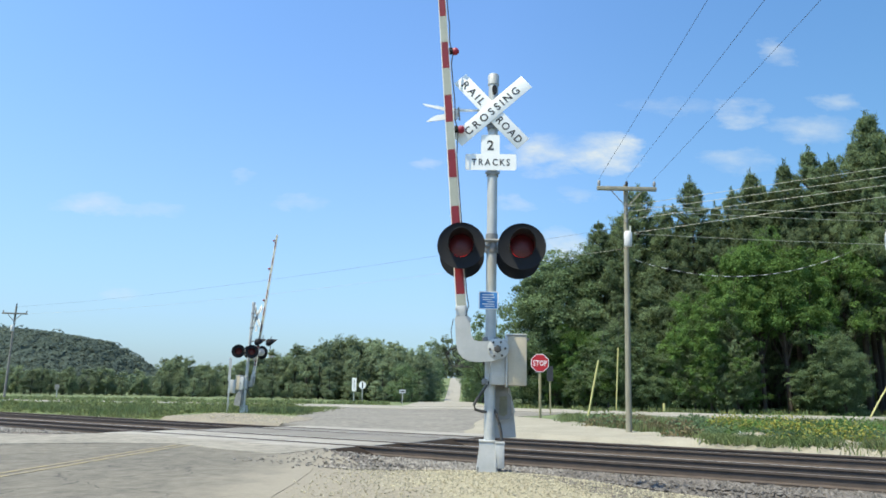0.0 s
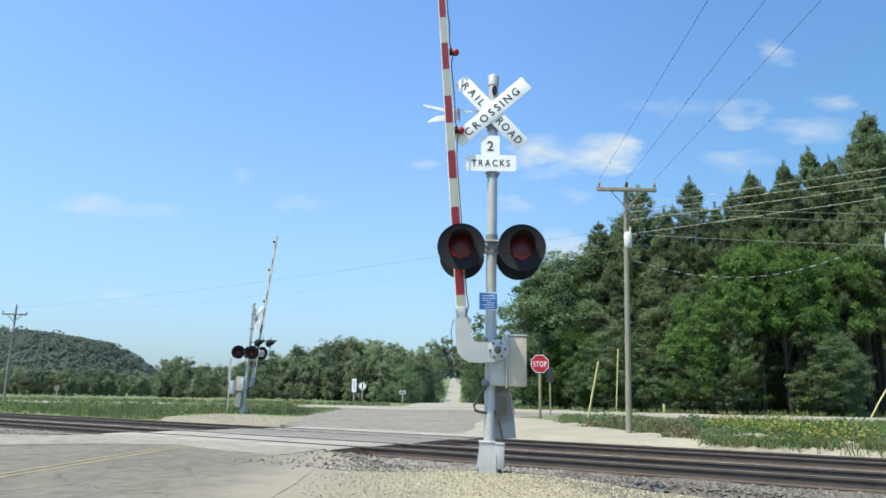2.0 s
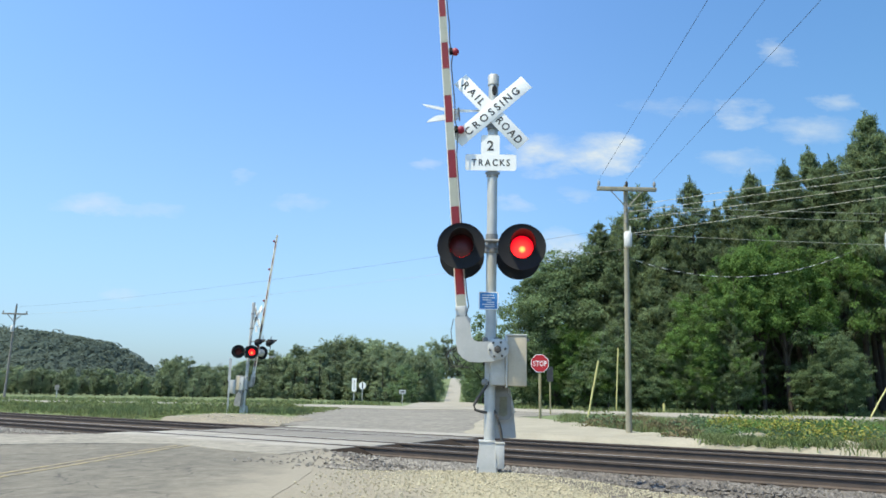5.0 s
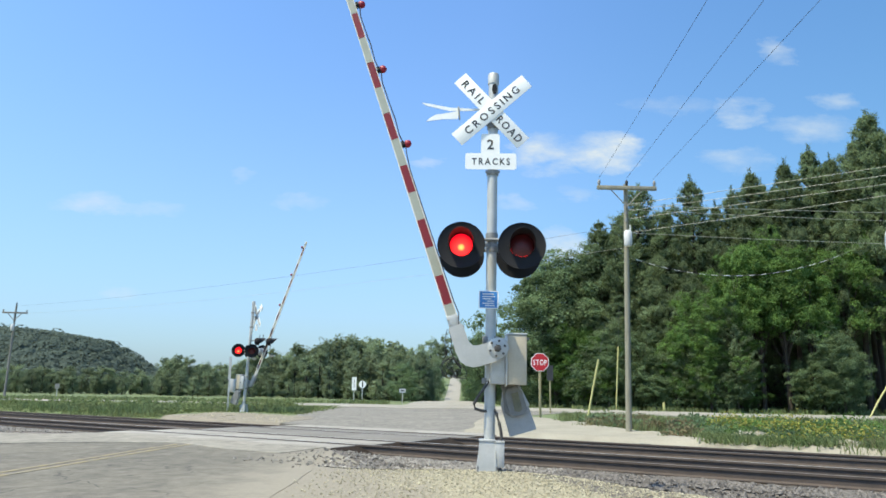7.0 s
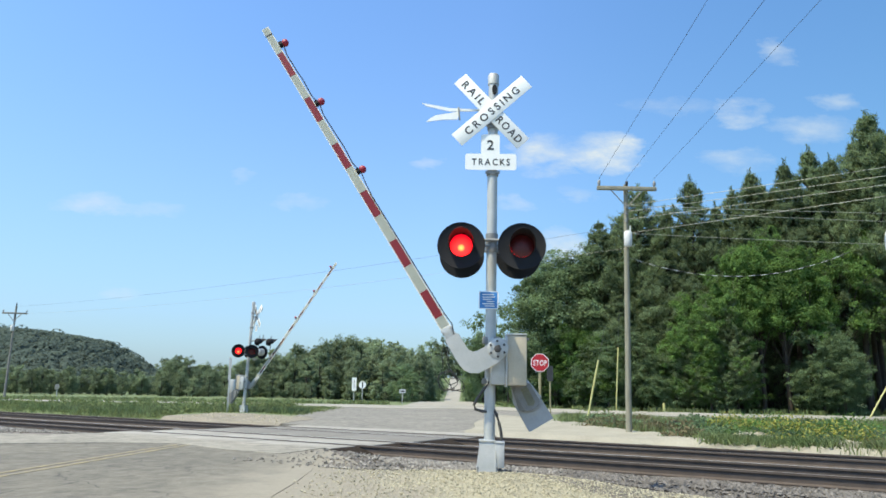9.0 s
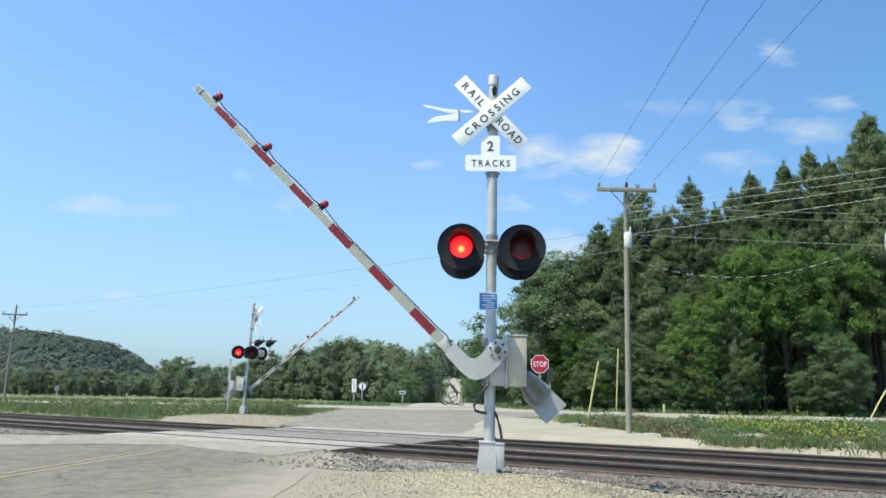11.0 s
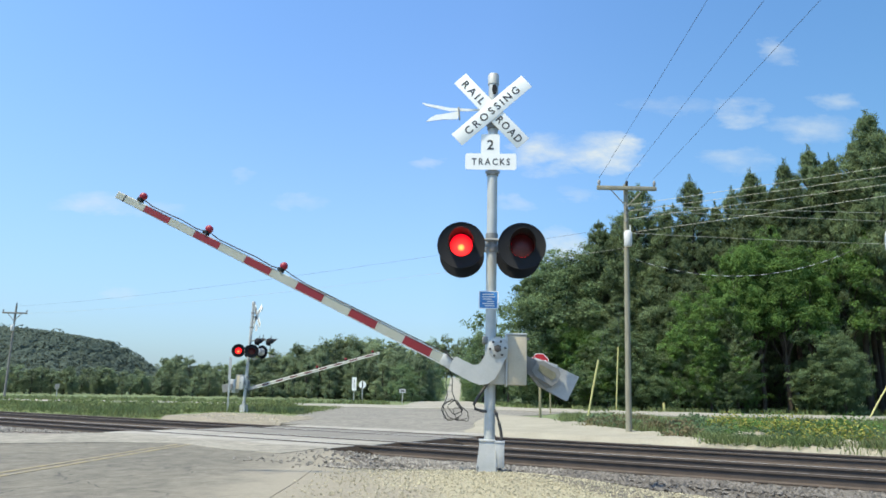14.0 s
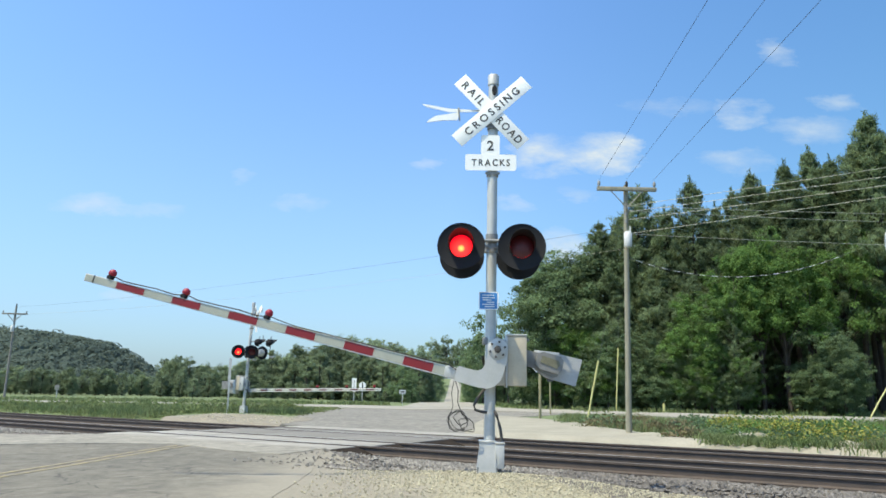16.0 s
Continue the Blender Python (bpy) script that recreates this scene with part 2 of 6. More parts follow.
M = dict(
    asphalt=pavement("worn_asphalt", (0.160, 0.145, 0.114), (0.112, 0.102, 0.082), (0.062, 0.056, 0.046)),
    apron=pavement("dusty_apron_asphalt", (0.255, 0.235, 0.195), (0.205, 0.188, 0.155), (0.12, 0.11, 0.095)),
    asphalt_pale=pavement("pale_asphalt", (0.205, 0.190, 0.162), (0.158, 0.147, 0.127), (0.09, 0.08, 0.07)),
    concrete=material("concrete_panel", (0.335, 0.315, 0.275), (0.25, 0.235, 0.205), 0.9, scale=1.5, fine=50, bump=0.25),
    timber=material("worn_timber_panel", (0.215, 0.20, 0.175), (0.15, 0.14, 0.122), 0.9, scale=2.5, fine=30, bump=0.3, stretch=(0.4, 4, 1)),
    dirt=material("oily_dirt", (0.040, 0.030, 0.023), (0.024, 0.019, 0.015), 0.97, scale=3, fine=25, bump=0.8, bump_dist=0.03, spec=0.1),
    rubber=material("flangeway_rubber", (0.045, 0.043, 0.042), (0.07, 0.065, 0.06), 0.85, scale=4, fine=60),
    yellow_line=material("worn_yellow_paint", (0.30, 0.24, 0.125), (0.19, 0.168, 0.125), 0.85, scale=5, fine=30, spread=0.35),
    gravel=material("limestone_gravel", (0.37, 0.335, 0.225), (0.28, 0.255, 0.185), 0.95, scale=1.3, fine=38, bump=0.8, third=(0.22, 0.20, 0.16), bump_dist=0.02),
    dirt_pale=material("trodden_dirt", (0.26, 0.228, 0.175), (0.195, 0.172, 0.135), 0.95, scale=1.6, fine=24, bump=0.7, third=(0.17, 0.15, 0.12), bump_dist=0.02),
    sand=material("pale_sand", (0.335, 0.310, 0.245), (0.25, 0.23, 0.18), 0.95, scale=0.9, fine=26, bump=0.5, bump_dist=0.03),
    cross=material("pale_gravel_road", (0.32, 0.30, 0.255), (0.245, 0.23, 0.195), 0.95, scale=0.4, fine=20, bump=0.3),
    ballast_bed=material("ballast_bed", (0.155, 0.136, 0.118), (0.10, 0.088, 0.078), 0.95, scale=2, fine=22, bump=1.0, bump_dist=0.04),
    stone=material("ballast_stone", (0.285, 0.265, 0.235), (0.145, 0.134, 0.120), 0.9, scale=9, fine=60, island=0.4, bump=0.3),
    ballast_left=material("brown_ballast_bed", (0.20, 0.172, 0.150), (0.135, 0.116, 0.102), 0.95, scale=2, fine=22, bump=1.0, bump_dist=0.04),
    # oil and the shadow between the rails both darken this colour
    stone_oily_shaded=material("oily_shaded_ballast_stone", (0.125, 0.112, 0.10), (0.08, 0.072, 0.065), 0.9, scale=9, fine=60, island=0.4, bump=0.3),
    stone_dirty=material("dirty_ballast_stone", (0.185, 0.168, 0.150), (0.092, 0.083, 0.075), 0.9, scale=9, fine=60, island=0.4, bump=0.3),
    stone_pale=material("limestone_chip", (0.42, 0.38, 0.265), (0.31, 0.285, 0.21), 0.9, scale=9, fine=60, island=0.35, bump=0.3),
    stone_dark=material("asphalt_crumb", (0.15, 0.125, 0.10), (0.085, 0.07, 0.058), 0.9, scale=9, fine=60, island=0.4),
    rail=material("rusty_rail", (0.092, 0.070, 0.058), (0.060, 0.047, 0.040), 0.75, scale=5, fine=70, bump=0.2),
    # pale head colour stands in for the sky's glint on polished steel
    rail_top=material("glint_painted_rail_head", (0.50, 0.475, 0.44), (0.30, 0.275, 0.25), 0.45, metal=0.25, scale=5, fine=50, bump=0.05),
    # darker head colour for rails whose angle shows no glint
    rail_no_glint=material("glintless_rail_head", (0.20, 0.170, 0.148), (0.13, 0.110, 0.096), 0.55, scale=5, fine=50, bump=0.05),
    tie=material("creosoted_tie", (0.075, 0.058, 0.044), (0.045, 0.036, 0.029), 0.9, scale=6, fine=50, vary=0.25, bump=0.4, stretch=(1, 6, 6)),
    grass_ground=material("meadow_ground", (0.118, 0.160, 0.064), (0.145, 0.172, 0.080), 0.95, scale=0.35, fine=6, bump=0.6, third=(0.092, 0.128, 0.048), bump_dist=0.08),
    grass=material("grass_blade", (0.150, 0.212, 0.085), (0.215, 0.240, 0.118), 0.9, scale=0.5, fine=3, island=0.4, bump=0, transmit=0.4, spec=0.1),
    weed=material("dry_weed", (0.20, 0.16, 0.09), (0.13, 0.12, 0.055), 0.8, scale=1, fine=5, island=0.4, bump=0, transmit=0.3),
    blossom=material("yellow_blossom", (0.38, 0.35, 0.06), (0.27, 0.27, 0.06), 0.7, scale=2, fine=9, island=0.3, bump=0, transmit=0.3),
    galv=material("galvanised_steel", (0.52, 0.525, 0.51), (0.41, 0.42, 0.41), 0.5, metal=0.3, scale=7, fine=45, bump=0.08, grain=0.15),
    galv_dark=material("weathered_steel", (0.27, 0.27, 0.26), (0.18, 0.18, 0.175), 0.6, metal=0.3, scale=6, fine=40, bump=0.12, grain=0.15),
    cast=material("grey_cast_base", (0.48, 0.485, 0.475), (0.37, 0.38, 0.375), 0.65, metal=0.1, scale=5, fine=50, bump=0.12, grain=0.15),
    aluminium=material("cast_aluminium", (0.50, 0.50, 0.48), (0.40, 0.405, 0.39), 0.55, metal=0.25, scale=5, fine=60, bump=0.1, grain=0.15),
    beige=material("beige_housing", (0.48, 0.42, 0.32), (0.40, 0.35, 0.27), 0.7, scale=4, fine=50, bump=0.1, grain=0.15),
    white=material("white_sheeting", (0.88, 0.885, 0.87), (0.82, 0.825, 0.81), 0.5, scale=3, fine=60, bump=0.03, grain=0.15),
    sheet_back=material("bare_aluminium_back", (0.55, 0.56, 0.57), (0.47, 0.48, 0.50), 0.5, metal=0.4, scale=4, fine=60, bump=0.03, grain=0.15),
    letter=material("black_letter", (0.025, 0.025, 0.03), (0.04, 0.04, 0.045), 0.6, scale=5, fine=50, bump=0),
    arm_white=material("aged_white_sheeting", (0.40, 0.41, 0.345), (0.33, 0.34, 0.285), 0.5, scale=5, fine=60, bump=0.03, grain=0.15),
    arm_red=material("red_sheeting", (0.235, 0.012, 0.018), (0.18, 0.011, 0.016), 0.45, scale=4, fine=60, bump=0.03, grain=0.15),
    # darker red for the farther arm's stripes
    arm_red_dark=material("dark_red_stripe", (0.11, 0.03, 0.028), (0.08, 0.026, 0.024), 0.6, scale=4, fine=60, bump=0.03, grain=0.2),
    arm_edge=material("white_arm_edge", (0.78, 0.77, 0.72), (0.68, 0.67, 0.62), 0.6, scale=5, fine=60, bump=0.03, grain=0.15),
    black=material("black_enamel", (0.013, 0.014, 0.017), (0.018, 0.019, 0.022), 0.75, scale=5, fine=40, bump=0.04, grain=0.15, spec=0.2),
    lens_off=material("dark_red_lens", (0.10, 0.007, 0.013), (0.065, 0.006, 0.010), 0.45, scale=25, fine=60, bump=0.1),
    clear_lens=material("silvery_lens", (0.66, 0.67, 0.66), (0.5, 0.51, 0.5), 0.3, scale=6, fine=40),
    lens_on=glow("lit_red_lens", (1.0, 0.42, 0.10), (0.34, 0.0010, 0.008), 1.9, 0.15),
    blue=material("blue_sign_face", (0.05, 0.24, 0.58), (0.04, 0.20, 0.50), 0.5, scale=6, fine=60, bump=0.02, grain=0.15),
    stop_red=material("stop_red", (0.55, 0.02, 0.03), (0.48, 0.018, 0.028), 0.5, scale=4, fine=60, bump=0.02, grain=0.15),
    cable=material("black_cable", (0.02, 0.02, 0.02), (0.035, 0.033, 0.03), 0.7, scale=9, fine=50, bump=0.05),
    hose=material("flexible_conduit", (0.075, 0.07, 0.065), (0.05, 0.047, 0.045), 0.7, scale=9, fine=60, bump=0.1),
    wire=material("weathered_line_wire", (0.42, 0.43, 0.36), (0.30, 0.31, 0.27), 0.5, metal=0.2, scale=9, fine=40, bump=0),
    wire_dark=material("dark_line_wire", (0.09, 0.09, 0.10), (0.06, 0.06, 0.07), 0.6, scale=9, fine=40, bump=0),
    pole=material("weathered_pole_wood", (0.30, 0.285, 0.215), (0.19, 0.178, 0.138), 0.85, scale=3, fine=30, bump=0.4, stretch=(5, 5, 0.6)),
    pole_far=material("grey_pole_wood", (0.24, 0.235, 0.21), (0.17, 0.165, 0.15), 0.85, scale=3, fine=30, bump=0.3, stretch=(5, 5, 0.6)),
    visor=material("matt_black_visor", (0.012, 0.012, 0.014), (0.017, 0.017, 0.02), 0.6, scale=5, fine=40, bump=0.02, spec=0.3),
    # distance haze is painted in: leaves paler and bluer than real foliage
    far_leaf=material("haze_tinted_leaves", (0.245, 0.305, 0.185), (0.19, 0.245, 0.15), 0.95, scale=0.15, fine=1, island=0.25, vary=0.3, bump=0, transmit=0.45, spec=0.05),
    olive=material("olive_painted_plate", (0.20, 0.195, 0.13), (0.14, 0.135, 0.09), 0.7, scale=8, fine=40),
    post=material("treated_post", (0.36, 0.32, 0.18), (0.27, 0.24, 0.14), 0.8, scale=4, fine=40, stretch=(5, 5, 0.7)),
    guy=material("yellow_guy_guard", (0.52, 0.50, 0.20), (0.42, 0.40, 0.18), 0.6, scale=4, fine=30),
    bark=material("tree_bark", (0.075, 0.058, 0.046), (0.045, 0.036, 0.029), 0.9, scale=3, fine=14, bump=0.6, bump_dist=0.03),
    pine=material("pine_needles", (0.188, 0.245, 0.132), (0.130, 0.182, 0.098), 0.9, scale=0.5, fine=2, island=0.4, vary=0.2, bump=0, transmit=0.52, spec=0.12),
    leaf=material("bright_leaves", (0.155, 0.265, 0.075), (0.105, 0.19, 0.062), 0.9, scale=0.5, fine=2, island=0.35, vary=0.25, bump=0, transmit=0.45, spec=0.12),
    leaf_dark=material("dark_leaves", (0.180, 0.250, 0.130), (0.130, 0.195, 0.105), 0.9, scale=0.4, fine=2, island=0.35, vary=0.25, bump=0, transmit=0.5, spec=0.12),
    # bluish haze of distance is mixed into the hill's foliage colour
    far_wood=material("haze_tinted_woods", (0.142, 0.180, 0.148), (0.106, 0.142, 0.122), 0.95, scale=0.012, fine=0.3, island=0.1, bump=0, transmit=0.4, spec=0.05),
    transformer=material("pale_transformer_paint", (0.62, 0.63, 0.62), (0.52, 0.53, 0.52), 0.55, scale=6, fine=40, grain=0.15),
)


def dirt_toward_road(m):
    """Blend the yellow gravel into grey trodden dirt toward the road, along a ragged line."""
    nt = m.node_tree
    N, L = nt.nodes.new, nt.links.new
    p = nt.nodes["Principled BSDF"]
    src = p.inputs["Base Color"].links[0].from_socket
    co, sep, nz, add, mr, mix, sp = N("ShaderNodeTexCoord"), N("ShaderNodeSeparateXYZ"), N("ShaderNodeTexNoise"), N("ShaderNodeMath"), N("ShaderNodeMapRange"), N("ShaderNodeMixRGB"), N("ShaderNodeTexNoise")
    nz.inputs["Scale"].default_value, nz.inputs["Detail"].default_value, nz.inputs["Roughness"].default_value = 1.1, 8.0, 0.7
    sp.inputs["Scale"].default_value, sp.inputs["Detail"].default_value = 14.0, 6.0
    L(co.outputs["Object"], sep.inputs[0]), L(co.outputs["Object"], nz.inputs["Vector"]), L(co.outputs["Object"], sp.inputs["Vector"])
    mul = N("ShaderNodeMath")
    mul.operation, mul.inputs[1].default_value = "MULTIPLY", 3.0
    L(nz.outputs["Fac"], mul.inputs[0])
    L(sep.outputs["X"], add.inputs[0]), L(mul.outputs[0], add.inputs[1]), L(add.outputs[0], mr.inputs["Value"])
    mr.inputs["From Min"].default_value, mr.inputs["From Max"].default_value, mr.inputs["To Min"].default_value, mr.inputs["To Max"].default_value = 0.75, 1.55, 1.0, 0.0
    grit = N("ShaderNodeMixRGB")
    grit.inputs[1].default_value, grit.inputs[2].default_value = (0.28, 0.25, 0.195, 1), (0.195, 0.175, 0.138, 1)
    L(sp.outputs["Fac"], grit.inputs[0])
    L(mr.outputs[0], mix.inputs[0]), L(src, mix.inputs[1]), L(grit.outputs[0], mix.inputs[2]), L(mix.outputs[0], p.inputs["Base Color"])


dirt_toward_road(M["gravel"])


def dust_on_edge(m):
    """Pale dust and grit washed over the asphalt's right side, along a ragged line."""
    nt = m.node_tree
    N, L = nt.nodes.new, nt.links.new
    p = nt.nodes["Principled BSDF"]
    src = p.inputs["Base Color"].links[0].from_socket
    co, sep, nz, mul, add, mr, mix, sp, grit = (N("ShaderNodeTexCoord"), N("ShaderNodeSeparateXYZ"), N("ShaderNodeTexNoise"), N("ShaderNodeMath"), N("ShaderNodeMath"),
                                                N("ShaderNodeMapRange"), N("ShaderNodeMixRGB"), N("ShaderNodeTexNoise"), N("ShaderNodeMixRGB"))
    nz.inputs["Scale"].default_value, nz.inputs["Detail"].default_value, nz.inputs["Roughness"].default_value = 0.9, 8.0, 0.75
    sp.inputs["Scale"].default_value, sp.inputs["Detail"].default_value = 14.0, 6.0
    L(co.outputs["Object"], sep.inputs[0]), L(co.outputs["Object"], nz.inputs["Vector"]), L(co.outputs["Object"], sp.inputs["Vector"])
    mul.operation, mul.inputs[1].default_value = "MULTIPLY", 3.2
    L(nz.outputs["Fac"], mul.inputs[0]), L(sep.outputs["X"], add.inputs[0]), L(mul.outputs[0], add.inputs[1]), L(add.outputs[0], mr.inputs["Value"])
    mr.inputs["From Min"].default_value, mr.inputs["From Max"].default_value = -1.5, -0.45
    grit.inputs[1].default_value, grit.inputs[2].default_value = (0.28, 0.25, 0.195, 1), (0.195, 0.175, 0.138, 1)
    L(sp.outputs["Fac"], grit.inputs[0])
    L(mr.outputs[0], mix.inputs[0]), L(src, mix.inputs[1]), L(grit.outputs[0], mix.inputs[2]), L(mix.outputs[0], p.inputs["Base Color"])


dust_on_edge(M["asphalt"])


# ---- building helpers ----
class Shape:
    """Points and faces gathered for one mesh."""

    def __init__(self):
        self.v, self.f, self.k = [], [], []

    def add(self, pts, faces, slot=0, m=None):
        n = len(self.v)
        self.v += [tuple(m @ Vector(p)) if m else tuple(p) for p in pts]
        self.f += [tuple(i + n for i in face) for face in faces]
        self.k += [slot] * len(faces)
        return self

    def box(self, size, m=None, bevel=0.0, slot=0):
        x, y, z = (s / 2 for s in size)
        b = min(bevel, x * 0.9, y * 0.9, z * 0.9)
        if b <= 0:
            pts = [(sx * x, sy * y, sz * z) for sx in (-1, 1) for sy in (-1, 1) for sz in (-1, 1)]
            return self.add(pts, [(0, 1, 3, 2), (4, 6, 7, 5), (0, 4, 5, 1), (2, 3, 7, 6), (0, 2, 6, 4), (1, 5, 7, 3)], slot, m)
        bm = bmesh.new()
        bmesh.ops.create_cube(bm, size=1.0, matrix=Matrix.Diagonal((2 * x, 2 * y, 2 * z, 1)))
        bmesh.ops.bevel(bm, geom=bm.edges[:], offset=b, segments=2, profile=0.5, affect="EDGES")
        bm.verts.index_update()
        self.add([v.co[:] for v in bm.verts], [[v.index for v in f.verts] for f in bm.faces], slot, m)
        bm.free()
        return self

    def prism(self, outline, depth, m=None, slot=0):
        """Outline in x, z; thickness along y, centred."""
        n, d = len(outline), depth / 2
        pts = [(x, -d, z) for x, z in outline] + [(x, d, z) for x, z in outline]
        faces = [tuple(range(n)), tuple(range(2 * n - 1, n - 1, -1))] + [(i, i + n, (i + 1) % n + n, (i + 1) % n) for i in range(n)]
        return self.add(pts, faces, slot, m)

    def tube(self, path, radius, sides=8, m=None, slot=0, cap=True):
        path = [Vector(p) for p in path]
        rads = radius if isinstance(radius, (list, tuple)) else [radius] * len(path)
        pts, faces, n = [], [], len(path)
        for i, p in enumerate(path):
            t = (path[min(i + 1, n - 1)] - path[max(i - 1, 0)]).normalized()
            a = t.cross(Vector((0, 0, 1)) if abs(t.z) < 0.9 else Vector((1, 0, 0))).normalized()
            b = t.cross(a)
            for k in range(sides):
                w = 2 * math.pi * k / sides
                pts.append(tuple(p + (a * math.cos(w) + b * math.sin(w)) * rads[i]))
        for i in range(n - 1):
            for k in range(sides):
                faces.append((i * sides + k, i * sides + (k + 1) % sides, (i + 1) * sides + (k + 1) % sides, (i + 1) * sides + k))
        if cap:
            faces += [tuple(range(sides - 1, -1, -1)), tuple((n - 1) * sides + k for k in range(sides))]
        return self.add(pts, faces, slot, m)

    def lathe(self, profile, sides=24, m=None, slot=0):
        """Profile of (radius, along) turned about the y axis."""
        pts, faces, n = [], [], len(profile)
        for r, y in profile:
            for k in range(sides):
                w = 2 * math.pi * k / sides
                pts.append((r * math.cos(w), y, r * math.sin(w)))
        for i in range(n - 1):
            for k in range(sides):
                faces.append((i * sides + k, i * sides + (k + 1) % sides, (i + 1) * sides + (k + 1) % sides, (i + 1) * sides + k))
        faces += [tuple(range(sides)), tuple((n - 1) * sides + k for k in range(sides - 1, -1, -1))]
        return self.add(pts, faces, slot, m)

    def mesh(self, name, mats, smooth=True):
        me = bpy.data.meshes.new(name)
        me.from_pydata(self.v, [], self.f)
        for mm in mats if isinstance(mats, (list, tuple)) else [mats]:
            me.materials.append(mm)
        me.polygons.foreach_set("material_index", self.k)
        bm = bmesh.new()
        bm.from_mesh(me)
        bmesh.ops.recalc_face_normals(bm, faces=bm.faces[:])
        bm.to_mesh(me)
        bm.free()
        if smooth:
            me.shade_smooth()
            me.set_sharp_from_angle(angle=radians(38))
        return me


def part(name, shape, mats, parent=None, label="", m=None, smooth=True):
    """One mesh object under a thing or a part."""
    ob = new(name, shape if isinstance(shape, bpy.types.Mesh) else shape.mesh(name, mats, smooth))
    if parent:
        ob.parent = parent
    if m is not None:
        ob.matrix_basis = m
    return tagged(ob, label)


def thing(name, label, category, m=None, group="", kind=""):
    ob = new(name)
    ob.empty_display_size = 0.2
    if m is not None:
        ob.matrix_basis = m
    return tagged(ob, label, category, group, kind)


def words(text, size, mat, parent, m, name="letter", spacing=1.0):
    """Raised lettering in the built-in font, each character a mesh of its own."""
    x, made = 0.0, []
    for ch in text:
        cu = bpy.data.curves.new("type", "FONT")
        cu.body, cu.size, cu.align_x, cu.extrude, cu.offset, cu.resolution_u = ch, size, "CENTER", 0.001, size * 0.016, 3
        tmp = bpy.data.objects.new("type", cu)
        me = bpy.data.meshes.new_from_object(tmp)
        bpy.data.objects.remove(tmp)
        me.materials.clear()
        me.materials.append(mat)
        xs = [v.co.x for v in me.vertices] or [0]
        w = max(xs) - min(xs)
        made.append((me, x + w / 2))
        x += w + size * 0.17 * spacing
    total = x - size * 0.17 * spacing
    for me, cx in made:
        part(name, me, mat, parent, m=m @ pose(cx - total / 2, 0, 0))


# ---- lie of the land ----
TURN = radians(31)
ALONG, ACROSS = Vector((math.cos(TURN), -math.sin(TURN), 0)), Vector((math.sin(TURN), math.cos(TURN), 0))
RAILS = ((12.2, 0.035), (13.70, 0.015), (16.1, -0.015), (17.6, -0.045))


def track_point(s, n, z=0.0):
    return ALONG * s + ACROSS * n + Vector((0, 0, z))


def ease(a, b, x):
    t = min(1.0, max(0.0, (x - a) / (b - a)))
    return t * t * (3 - 2 * t)


def land(x, y):
    """Height of the ground."""
    n = x * ACROSS.x + y * ACROSS.y
    s = x * ALONG.x + y * ALONG.y
    z = 0.0
    z += 0.17 * math.exp(-((x - 0.7) ** 2 / 5.0 + (y - 8.9) ** 2 / 3.5))
    level = 1 - ease(-14, -12, s)
    bed = ease(8.3 + 2.7 * level, 10.9 + 0.6 * level, n) * (1 - ease(18.0, 19.0, n))
    wide = 4.4 * ease(17.9, 18.3, n)
    near = 1.3 * (1 - ease(10.7, 11.2, n))
    off_road = 1 - ease(-17.4 - wide, -16.9 - wide, s) * (1 - ease(-9.4 + wide + near, -9.0 + wide + 1.8 * near, s))
    z -= 0.42 * bed * off_road + 0.2 * (1 - off_road) * ease(11.3, 11.6, n) * (1 - ease(18.2, 18.6, n))
    z -= 0.06 * ease(16.5, 18.4, n) * (1 - ease(18.7, 22.5, n)) * (1 - off_road)
    z += 0.06 * ease(20, 30, n) * ease(-4, 4, x)
    far = math.hypot(x, y)
    z += 0.05 * noise.noise((x * 0.25, y * 0.25, 3.0)) * ease(9, 20, far) * (1 if n > 18.5 or x > 3 else 0)
    lane = math.exp(-((x - 3.5) / 16.0) ** 2)
    z += lane * (-2.3 * ease(60, 150, y) + 7.8 * min(1.0, max(0.0, (y - 150) / 115)))
    z -= 1.6 * ease(60, 190, y) * ease(10, 60, -x)
    return z


